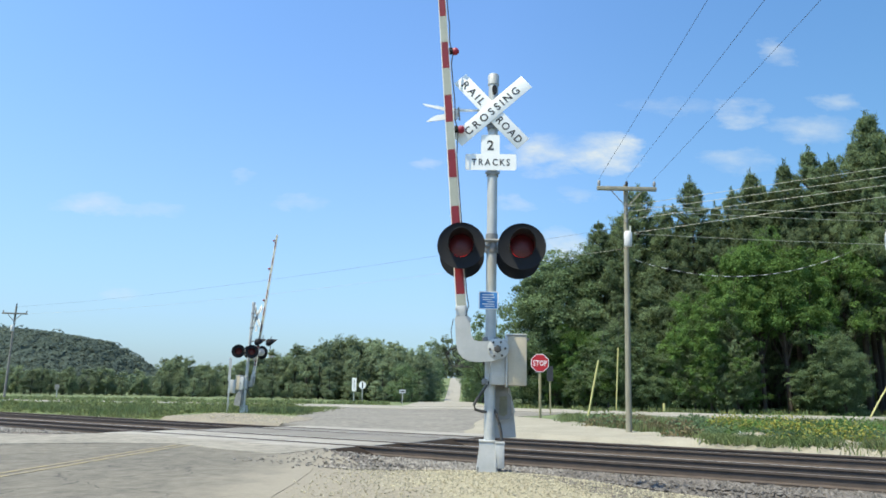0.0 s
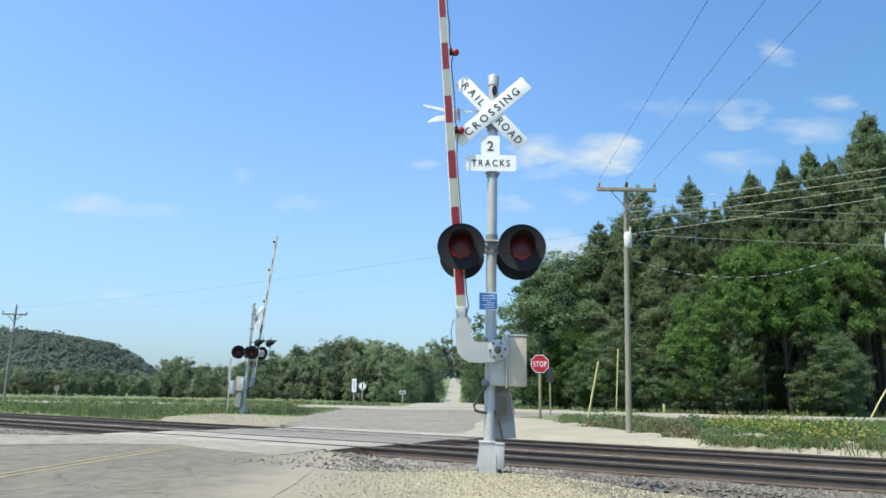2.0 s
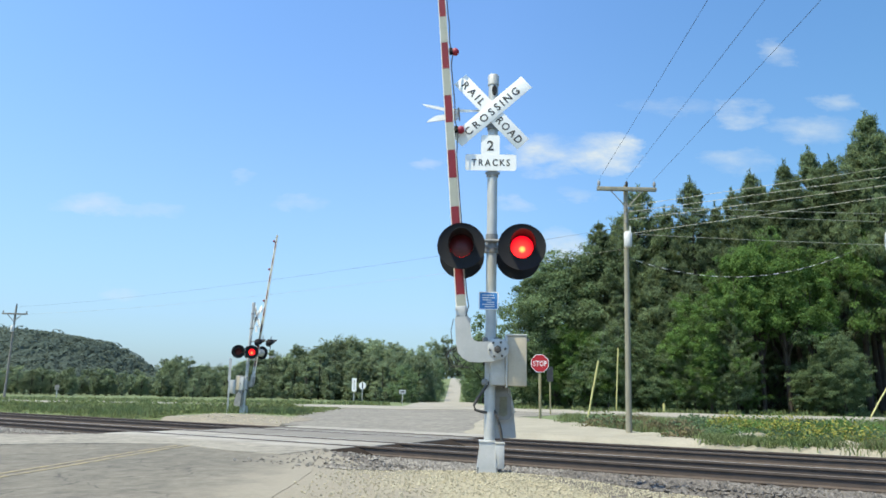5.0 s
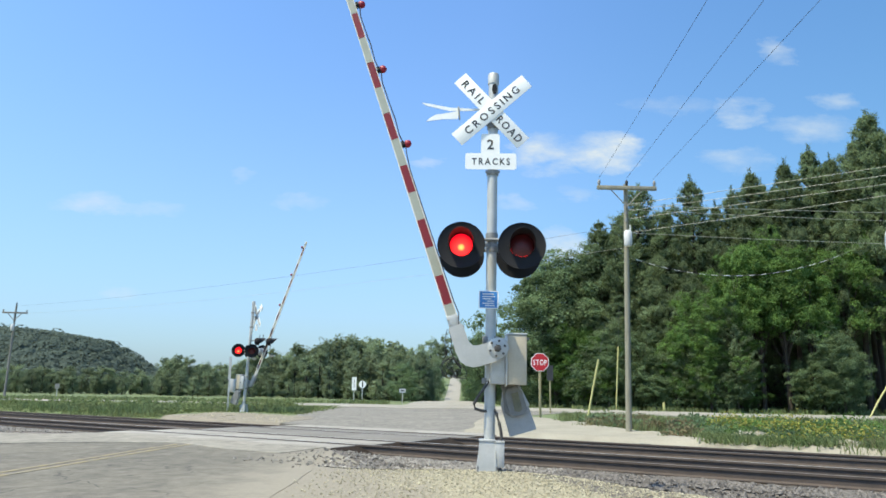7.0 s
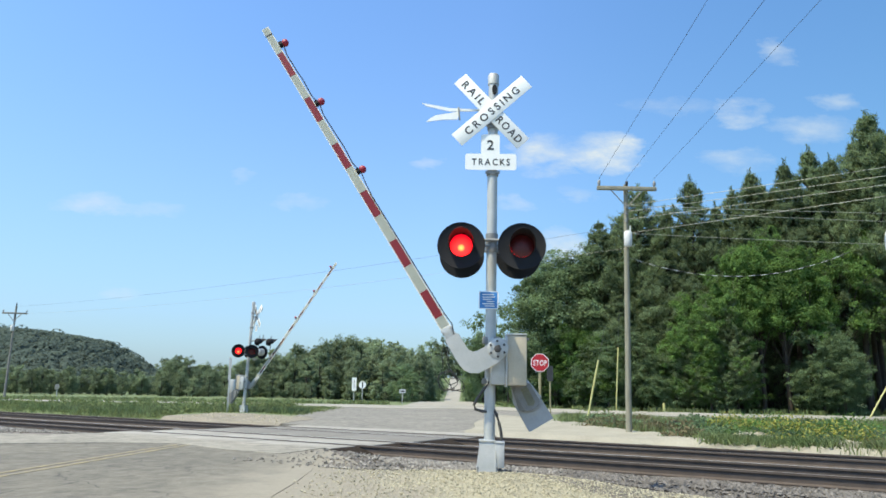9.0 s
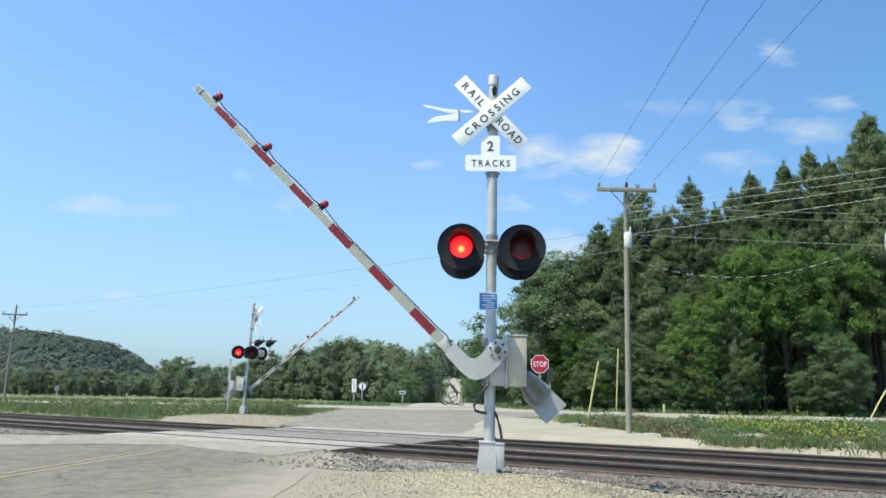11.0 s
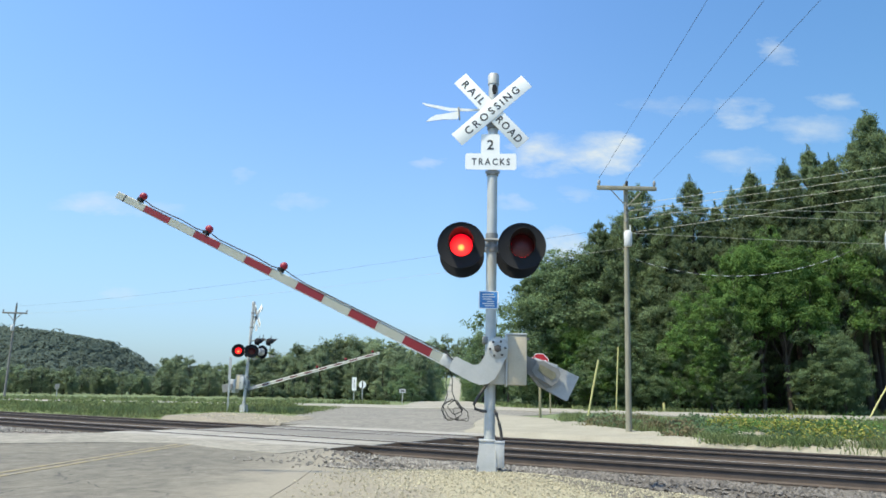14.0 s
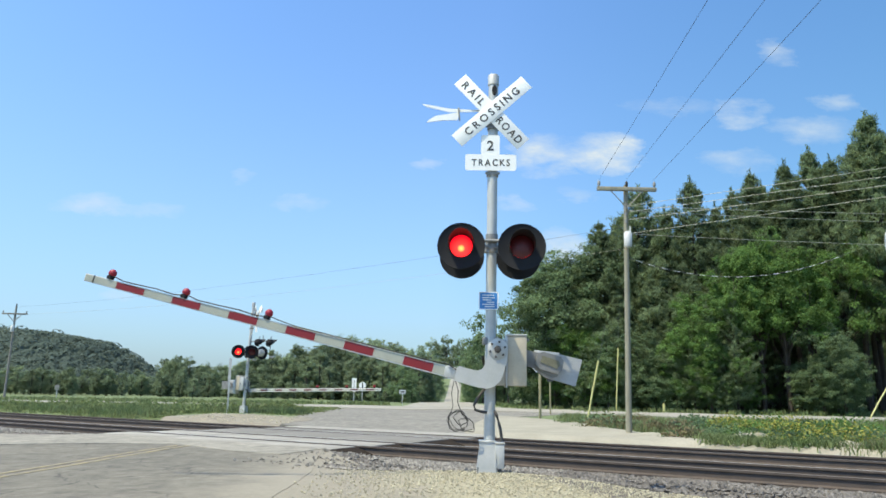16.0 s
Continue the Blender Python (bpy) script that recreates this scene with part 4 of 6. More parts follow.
    # lamp cross-arms and four lamps
    arm = part("lamp_bracket", Shape().tube([(-0.36, 0.24, 3.03), (-0.2, 0.10, 3.05), (0, 0.09, 3.06), (0.2, 0.10, 3.05), (0.38, 0.24, 3.03)], 0.022, 10)
               .tube([(-0.36, -0.16, 2.86), (0, -0.09, 2.97), (0.38, -0.16, 2.86)], 0.022, 10)
               .tube([(0, 0, 2.9), (0, 0, 3.16)], 0.085, 16), M["galv_dark"], sig, "dark pipe bracket that carries the lamps")
    lenses = []
    for x in (0.41, -0.385):
        lenses.append(lamp_head(sig, pose(x, 0.45, 2.905, 3), not far, M["clear_lens"] if far else None))
    for x in (0.41, -0.385):
        lenses.append(lamp_head(sig, pose(x, -0.30, 2.905, 0, 0, 219 if far else 180), far))
    # housing of the gate's motor
    body = part("gate_housing", Shape().box((0.20, 0.36, 0.60), pose(-0.10, -0.02, 1.42), 0.02), M["galv"], sig, "grey steel gate mechanism housing")
    part("housing_cover", Shape().box((0.26, 0.40, 0.65), pose(-0.342, -0.01, 1.44), 0.018), M["beige"], body, "beige cover of the gate housing")
    part("housing_rim", Shape().box((0.022, 0.42, 0.69), pose(-0.208, 0.0, 1.44), 0.006), M["aluminium"], body)
    part("housing_roof", Shape().box((0.27, 0.42, 0.022), pose(-0.342, -0.01, 1.777), 0.008), M["galv"], body)
    part("housing_hinge", Shape().box((0.04, 0.05, 0.03), pose(-0.485, 0.12, 1.72), 0.006), M["galv_dark"], body)
    part("mast_saddle", Shape().box((0.22, 0.12, 0.10), pose(0, 0.0, 1.70), 0.015).box((0.22, 0.12, 0.08), pose(0, 0.0, 1.16), 0.015), M["galv_dark"], body)
    for dx in (0.04, -0.04):
        part("u_bolt", Shape().tube([(dx, 0.05, 1.13), (dx, 0.10, 1.13), (dx, 0.10, 1.18), (dx, 0.05, 1.18)], 0.012, 6), M["aluminium"], body)
    # conduits
    part("conduit", Shape().tube([(0.02, 0.05, 1.16), (0.07, 0.10, 1.08), (0.16, 0.11, 0.95), (0.21, 0.10, 0.86), (0.19, 0.09, 0.80), (0.10, 0.07, 0.775), (0.03, 0.04, 0.77)], 0.019, 10), M["hose"], sig, "bent black conduit hose")
    part("conduit", Shape().tube([(-0.05, 0.02, 0.80), (-0.09, 0.05, 0.74), (-0.125, 0.07, 0.62), (-0.15, 0.07, 0.50), (-0.155, 0.06, 0.41)], 0.021, 10), M["hose"], sig, "bent black conduit hose")
    if far:
        pipe = part("side_bracket", Shape().tube([(0, 0, 3.38), (0.5, 0.0, 3.46), (1.25, 0.0, 3.42)], 0.025, 8).tube([(0.75, 0, 3.42), (0.75, 0, 3.70)], 0.02, 8), M["galv_dark"], sig)
        for x in (0.62, 1.28):
            lamp_head(sig, pose(x, -0.1, 3.36, 0, 0, -51), False)
        for bx, bz in ((0.36, 2.55), (1.3, 2.72)):
            part("side_bell", Shape().lathe([(0.002, -0.06), (0.09, -0.04), (0.12, 0.03), (0.12, 0.05)], 16, pose(bx, 0.0, bz, 90)), M["aluminium"], pipe)
        part("side_arm", Shape().box((0.36, 0.04, 0.05), pose(0.18, 0, 4.55), 0.006), M["galv_dark"], edge)
        crossbuck(sig, pose(0.30, 0.0, 4.60, 0, 0, 150))
        plate_sign("track_number_sign", sig, pose(0.30, 0.0, 4.02, 0, 0, 150), 0.26, 0.30, M["white"])
        part("relay_box", Shape().box((0.42, 0.3, 0.62), pose(-0.62, -0.1, 1.25), 0.02), M["galv"], sig, "grey steel relay box")
    return sig, lenses


def plate_mesh(w, h, t):
    return Shape().box((w, t, h), bevel=0.0).mesh("face", M["blue"])


def build_gate(length, m, far):
    """Barrier arm with hook bracket, marker lamps and counterweights, about its hinge; x along the arm."""
    g = thing("gate_arm", "red and white striped barrier arm with lamps" + (" across the road" if far else ""), "crossing gate", m, group="crossing gates")
    axis = -0.31 if far else -0.437
    hook = [(0.11, -0.10), (0.115, -0.235), (0.135, -0.295), (0.19, -0.330), (0.43, -0.335), (0.455, -0.350), (0.455, -0.515), (0.43, -0.530), (0.13, -0.535), (0.0, -0.520), (-0.08, -0.465),
            (-0.135, -0.375), (-0.15, -0.25), (-0.15, -0.06), (-0.12, 0.08), (-0.05, 0.14), (0.04, 0.15), (0.11, 0.105), (0.14, 0.03)]
    if far:
        hook = [(a, b * 0.72 if b < -0.2 else b) for a, b in hook]
    for y in (0.035, -0.10):
        part("hook_bracket", Shape().prism(hook, 0.022, pose(0, y, 0)), M["aluminium"], g, "cast aluminium hook-shaped arm bracket", smooth=False)
    hub = part("hub", Shape().lathe([(0.130, 0.045), (0.130, 0.050), (0.125, 0.053), (0.042, 0.054), (0.038, 0.075), (0.002, 0.077)], 24), M["aluminium"], g, "round bolted hub plate")
    for k in range(6):
        a = radians(30 + 60 * k)
        part("hub_bolt", Shape().tube([(0.10 * math.cos(a), 0.05, 0.10 * math.sin(a)), (0.10 * math.cos(a), 0.068, 0.10 * math.sin(a))], 0.017, 6), M["hose"], hub)
    part("centre_nut", Shape().lathe([(0.052, 0.075), (0.050, 0.083), (0.030, 0.086), (0.028, 0.098), (0.002, 0.099)], 6), M["hose"], hub, "dark centre nut")
    part("hinge_shaft", Shape().tube([(0, 0.05, 0), (0, -0.5, 0)], 0.035, 12), M["galv_dark"], g)
    part("spacer", Shape().box((0.05, 0.12, 0.16), pose(0.41, -0.032, axis + 0.03), 0.006), M["galv_dark"], g)
    part("clamp_plate", Shape().box((0.17, 0.065, 0.15), pose(0.515, -0.03, axis), 0.01), M["galv"], g, "galvanised clamp at the arm's root")
    for x, z in ((0.48, axis - 0.07), (0.56, axis + 0.07), (0.56, axis - 0.07), (0.48, axis + 0.07)):
        part("clamp_bolt", Shape().tube([(x, -0.03, z), (x, 0.03, z)], 0.013, 6), M["aluminium"], g)

    def tall(x):
        return 0.150 - 0.045 * min(1.0, x / 5.8)

    beam = Shape()
    pts = []
    for x in (0.37, length):
        h = tall(x) / 2
        pts += [(x, -0.05, axis - h), (x, -0.012, axis - h), (x, -0.012, axis + h), (x, -0.05, axis + h)]
    beam.add(pts, [(0, 1, 2, 3), (7, 6, 5, 4), (0, 4, 5, 1), (1, 5, 6, 2), (2, 6, 7, 3), (3, 7, 4, 0)])
    part("arm_beam", beam, M["arm_edge"], g, "white-edged tapering arm beam", smooth=False)
    x, red = (0.847 if far else 0.755) - 0.406, False
    while x < length - 0.02:
        x1 = min(x + 0.404, length - 0.005)
        h0, h1 = tall(x) * (0.30 if far else 0.40), tall(x1) * (0.30 if far else 0.40)
        red = red and (far or x < length - 0.15)
        x0 = max(x + 0.002, 0.602)
        pts = [(a, y, axis + s * h) for y in (-0.055, -0.007) for a, h, s in ((x0, h0, -1), (x1, h1, -1), (x1, h1, 1), (x0, h0, 1))]
        sh = Shape().add(pts, [(0, 1, 2, 3), (7, 6, 5, 4), (0, 4, 5, 1), (1, 5, 6, 2), (2, 6, 7, 3), (3, 7, 4, 0)])
        part("stripe", sh, (M["arm_red_dark"] if far else M["arm_red"]) if red else M["arm_white"], g, "red reflective stripe" if red else "aged white reflective stripe", smooth=False)
        x, red = x + 0.406, not red
    part("tip_band", Shape().box((0.02, 0.052, tall(length)), pose(length - 0.13, -0.031, axis), 0.002), M["letter"], g)
    scale = 1.0 if not far else (length - 0.3) / 5.35
    last = None
    for r in (5.335 * scale, 4.26 * scale, 3.075 * scale):
        top = axis + tall(r) / 2
        sock = part("marker_socket", Shape().box((0.07, 0.06, 0.05), pose(r + 0.02, -0.03, top + 0.025), 0.01).tube([(r, -0.03, top), (r, -0.03, top + 0.06)], 0.04, 12), M["black"], g, "black lamp socket")
        part("marker_lens", Shape().lathe([(0.002, 0.047), (0.03, 0.043), (0.049, 0.026), (0.055, 0.0), (0.049, -0.026), (0.03, -0.043), (0.002, -0.047)], 18, pose(r, -0.03, top + 0.088)), M["marker"], sock, "round red marker lens")
        if last:
            t2 = axis + tall(last) / 2
            path = [(last - 0.05, 0.0, t2 + 0.05), (last - 0.2, 0.0, t2 + 0.02), (last - 0.5, 0.0, t2 + 0.025), (r + 0.4, 0.0, top + 0.03), (r + 0.15, 0.0, top + 0.015), (r + 0.05, 0.0, top + 0.03)]
            part("arm_cable", Shape().tube(path, 0.009, 6), M["cable"], g, "black cable along the arm's edge")
        last = r
    t2 = axis + tall(last) / 2
    part("arm_cable", Shape().tube([(last - 0.04, 0.0, t2 + 0.05), (last - 0.16, 0.0, t2 + 0.03), (last - 0.4, 0.0, t2 + 0.008), (0.75, 0.0, axis + 0.085), (0.6, 0.0, axis + 0.10), (0.45, 0.03, axis + 0.05)], 0.008, 6), M["cable"], g)
    # counterweights
    back, lift = (0.0, 0.0) if far else (-0.12, 0.06)
    for y in (-0.46, -0.54):
        part("counterweight", Shape().prism([(-0.40, -0.14), (-0.60, -0.235), (-1.015, -0.25), (-1.025, -0.24), (-1.035, 0.11), (-1.025, 0.12), (-0.70, 0.115), (-0.43, 0.04)], 0.05, pose(back, y, lift)), M["galv_dark"] if y < -0.5 else M["weight"], g, "grey steel counterweight plate", smooth=False)
    part("weight_arm", Shape().prism([(0.20, -0.12), (-0.45, -0.16), (-0.70, -0.22), (-0.76, -0.18), (-0.70, 0.07), (-0.5, 0.06), (0.18, 0.06)], 0.03, pose(back, -0.40, lift)), M["galv_dark"], g, "weathered counterweight arm", smooth=False)
    part("weight_block", Shape().prism([(-0.42, -0.10), (-0.50, -0.15), (-0.74, -0.16), (-0.79, -0.10), (-0.79, 0.03), (-0.74, 0.08), (-0.50, 0.09), (-0.42, 0.04)], 0.05, pose(back, -0.362, lift)), M["galv_dark"], g, "weathered slotted weight block", smooth=False)
    part("weight_slot", Shape().prism([(-0.49, -0.06), (-0.72, -0.09), (-0.75, -0.03), (-0.72, 0.02), (-0.49, 0.035)], 0.012, pose(back, -0.335, lift)), M["olive"], g, "dull olive plate in the weight's slot", smooth=False)
    part("weight_rib", Shape().box((0.34, 0.03, 0.05), pose(-0.55 + back, -0.43, 0.085 + lift, 0, 8, 0), 0.006), M["galv"], g)
    return g


M["weight"] = material("galvanised_plate", (0.44, 0.445, 0.44), (0.33, 0.335, 0.33), 0.6, metal=0.25, scale=5, fine=30, bump=0.08, grain=0.15)
M["marker"] = glow("red_marker_glow", (0.8, 0.02, 0.10), (0.5, 0.004, 0.05), 0.02, 0.06)
NEAR_HINGE, FAR_HINGE = (0.73, 9.238, 1.728), (-9.23, 34.0, 1.37)


def near_gate(a):
    return pose(*NEAR_HINGE, 0, -a, 177.6)


def far_gate(a):
    return pose(*FAR_HINGE, 0, -a, -24)


near_signal, near_lenses = build_signal(NEAR_POSE, False)
far_signal, far_lenses = build_signal(FAR_POSE, True)
gate_near = build_gate(5.685, near_gate(85.9), False)
gate_far = build_gate(7.25, far_gate(82.6), True)


def build_cable_loop():
    """Slack wires that hang from the arm's root in a coil."""
    c = thing("cable_coil", "coil of slack black wire hanging from the arm root", "cable")
    for turns, r0, cx, cz, lean in ((1.9, 0.125, 0.03, -0.50, 0.0), (1.0, 0.085, 0.07, -0.47, 0.5), (1.05, 0.10, 0.15, -0.55, 0.9)):
        coil = []
        for k in range(int(16 * turns) + 1):
            a = 2 * math.pi * k / 16 + lean
            r = r0 * (1 + 0.12 * math.sin(1.7 * k + cx * 40))
            coil.append((cx + r * math.cos(a), -0.02 + 0.0015 * k, cz + r * (1.0 - 0.2 * lean) * math.sin(a) - 0.35 * lean * r * math.cos(a)))
        part("wire_coil", Shape().tube(coil, 0.006, 5), M["cable"], c)
    part("wire_lead", Shape().tube([(0, 0, 0), (0.035, -0.01, -0.12), (0.03, 0, -0.27), (0.09, 0, -0.42), (0.150, 0, -0.49)], 0.006, 5), M["cable"], c)
    part("wire_lead", Shape().tube([(-0.02, 0, 0), (-0.05, 0, -0.15), (-0.03, 0, -0.32), (-0.08, 0, -0.46), (-0.02, 0, -0.58), (0.10, 0, -0.63), (0.23, 0, -0.60)], 0.005, 5), M["cable"], c)
    return c


cable_coil = build_cable_loop()


# ---- trees, hill and undergrowth ----
def quads_mesh(name, centres, axis_a, axis_b, mats, slots=None):
    """Many small four-sided leaves as one mesh, from arrays."""
    n = len(centres)
    v = np.stack([centres - axis_a - axis_b * 0.55, centres + axis_a * 0.9 - axis_b, centres + axis_a + axis_b * 0.6, centres - axis_a * 0.7 + axis_b], axis=1).reshape(-1, 3)
    me = bpy.data.meshes.new(name)
    me.vertices.add(4 * n), me.loops.add(4 * n), me.polygons.add(n)
    me.vertices.foreach_set("co", v.astype(np.float32).ravel())
    me.loops.foreach_set("vertex_index", np.arange(4 * n, dtype=np.int32))
    me.polygons.foreach_set("loop_start", np.arange(0, 4 * n, 4, dtype=np.int32))
    for mm in mats:
        me.materials.append(mm)
    if slots is not None:
        me.polygons.foreach_set("material_index", np.asarray(slots, dtype=np.int32))
    me.update(calc_edges=True)
    return me


def leaf_axes(rng, n, size, droop=0.0, aspect=0.6):
    a = rng.normal(size=(n, 3))
    a[:, 2] = a[:, 2] * 0.6 - droop
    a /= np.linalg.norm(a, axis=1)[:, None]
    b = np.cross(a, rng.normal(size=(n, 3)))
    b /= np.linalg.norm(b, axis=1)[:, None] + 1e-9
    s = size * rng.uniform(0.6, 1.4, size=(n, 1))
    return a * s, b * s * aspect


def facing_axes(rng, n, size, normal, loose, along=None, aspect=0.6):
    """Long and short half axes of leaves that turn their faces toward normal, loosely."""
    nrm = np.asarray(normal, float) + rng.normal(size=(n, 3)) * loose
    nrm /= np.linalg.norm(nrm, axis=1)[:, None] + 1e-9
    a = rng.normal(size=(n, 3)) * (0.55 if along is not None else 1.0) + (np.asarray(along, float) if along is not None else 0.0)
    a -= nrm * (a * nrm).sum(axis=1)[:, None]
    a /= np.linalg.norm(a, axis=1)[:, None] + 1e-9
    s = size * rng.uniform(0.6, 1.4, size=(n, 1))
    return a * s, np.cross(nrm, a) * s * aspect


def pine(seed, height, spread, mat, low=0.09):
    """White pine: tapered trunk, whorls of limbs that turn up at their ends, twigs with separate upward tufts, a ragged top."""
    rng = np.random.default_rng(seed)
    wood = Shape().tube([(0, 0, -0.3), (0.1, 0, height * 0.35), (0.0, 0.1, height * 0.7), (0.05, 0.05, height * 0.98)], [0.26, 0.19, 0.11, 0.02], 8)
    cen, aa, bb = [], [], []
    whorls = 30
    for k in range(whorls):
        f = low + (0.99 - low) * ((k + rng.uniform(0, 0.8)) / whorls) ** 0.95
        arms = rng.integers(4, 7)
        turn = rng.uniform(0, 2 * math.pi)
        for j in range(arms):
            w = turn + 2 * math.pi * (j + rng.uniform(-0.25, 0.25)) / arms
            taper = min(1.0, (1 - f) / 0.72) ** 0.85 * (0.6 + 0.4 * min(1, f * 4))
            reach = spread * taper * rng.choice([0.45, 0.7, 0.9, 1.05, 1.25]) + 0.18
            d = np.array([math.cos(w), math.sin(w), rng.uniform(-0.08, 0.14) + 0.85 * f ** 1.6])
            side = np.array([-math.sin(w), math.cos(w), 0.0])
            root = np.array([0, 0, height * f])
            wood.tube([root, root + d * reach * 0.5, root + d * reach + np.array([0, 0, 0.12 * reach])], [0.045, 0.03, 0.008], 4, cap=False)
            for _ in range(int(4 + reach * 4)):
                t = rng.uniform(0.22, 1.05) ** 0.7
                off = rng.uniform(-1, 1)
                c = root + d * reach * t + side * off * (0.12 + 0.42 * reach * (1.08 - t)) + np.array([0, 0, 0.16 * reach * t * t + rng.uniform(-0.04, 0.10)])
                m = 24
                grow = d * 0.5 + side * off * 0.6 + np.array([0, 0, 0.8])
                spray = rng.normal(size=(m, 3)) * np.array([0.13, 0.13, 0.10]) * (0.75 + 0.12 * reach)
                a, b = facing_axes(rng, m, 0.125, np.array([0.6 * d[0], 0.6 * d[1], 0.6]), 0.5, grow, 0.15)
                cen.append(c + spray), aa.append(a), bb.append(b)
    tip = np.column_stack([rng.normal(size=(120, 2)) * 0.07, height * rng.uniform(0.94, 1.035, 120)])
    a, b = facing_axes(rng, 120, 0.15, np.array([0.0, 0.0, 0.3]), 0.8, np.array([0.0, 0.0, 1.2]), 0.13)
    cen.append(tip), aa.append(a), bb.append(b)
    return wood.mesh("trunk", M["bark"]), quads_mesh("crown", np.vstack(cen), np.vstack(aa), np.vstack(bb), [mat])


def broadleaf(seed, height, spread, mat, leaves=9000, size=0.13, low=0.18, clumps=34):
    """Deciduous tree: forked trunk and limbs, each limb carrying lumpy sprays whose leaves lie like shingles on their upper, outer side, with gaps between."""
    rng = np.random.default_rng(seed)
    wood = Shape().tube([(0, 0, -0.3), (0.05, 0.05, height * 0.3), (0.1, -0.05, height * 0.62), (0.0, 0.0, height * 0.85)], [0.2, 0.15, 0.08, 0.02], 7)
    cen, aa, bb = [], [], []
    lobes = rng.uniform(0.65, 1.25, 7)
    lumps = 6
    n = max(8, leaves // (clumps * lumps))
    up = np.array([0.0, 0.0, 1.0])
    for k in range(clumps):
        f = rng.uniform(low, 1.0)
        prof = math.sin(math.pi * min(1, (f - low * 0.5) / (1.06 - low * 0.5)) ** 0.8) ** 0.6
        w, q = rng.uniform(0, 2 * math.pi), rng.uniform(0.25, 1.0) ** 0.5
        r = spread * prof * q * lobes[int(w / (2 * math.pi) * 7 + 2.3 * f) % 7]
        c = np.array([math.cos(w) * r, math.sin(w) * r, height * (0.05 + 0.90 * f)])
        if k % 3 == 0:
            wood.tube([(0.05, 0, height * 0.55 * f), tuple(c * np.array([0.5, 0.5, 0.9])), tuple(c)], [0.06, 0.035, 0.012], 5, cap=False)
        out = np.array([math.cos(w), math.sin(w), 0.25])
        rad = spread * rng.uniform(0.13, 0.25)
        for _ in range(lumps):
            o = c + rng.normal(size=3) * rad * np.array([0.75, 0.75, 0.55])
            lump = rad * rng.uniform(0.3, 0.85)
            u = rng.normal(size=(n, 3)) + out * 0.5 + up * 0.55
            u /= np.linalg.norm(u, axis=1)[:, None]
            shell = np.where(rng.uniform(size=(n, 1)) < 0.6, rng.uniform(0.75, 1.08, size=(n, 1)), rng.uniform(0.9, 1.6, size=(n, 1)))
            p = u * shell * lump * np.array([1.15, 1.15, 0.72])
            a, b = facing_axes(rng, n, size, u * 0.55 + up * 0.6, 0.42, None, 0.68)
            cen.append(o + p), aa.append(a), bb.append(b)
    return wood.mesh("trunk", M["bark"]), quads_mesh("crown", np.vstack(cen), np.vstack(aa), np.vstack(bb), [mat])


def tree(name, meshes, label, group):
    t = thing(name, label, "tree", group=group)
    part("trunk", meshes[0], None, t)
    part("crown", meshes[1], None, t)
    t.location = (0, -400, -60)
    return t


def plant(proto, x, y, height, own, turn, squash=1.0):
    """A copy of a prototype tree of that height, standing at x, y."""
    k = height / own
    t = copy_thing(proto, pose(x, y, land(x, y) - 0.05, 0, 0, turn))
    t.scale = (k * squash, k * squash, k)
    return t


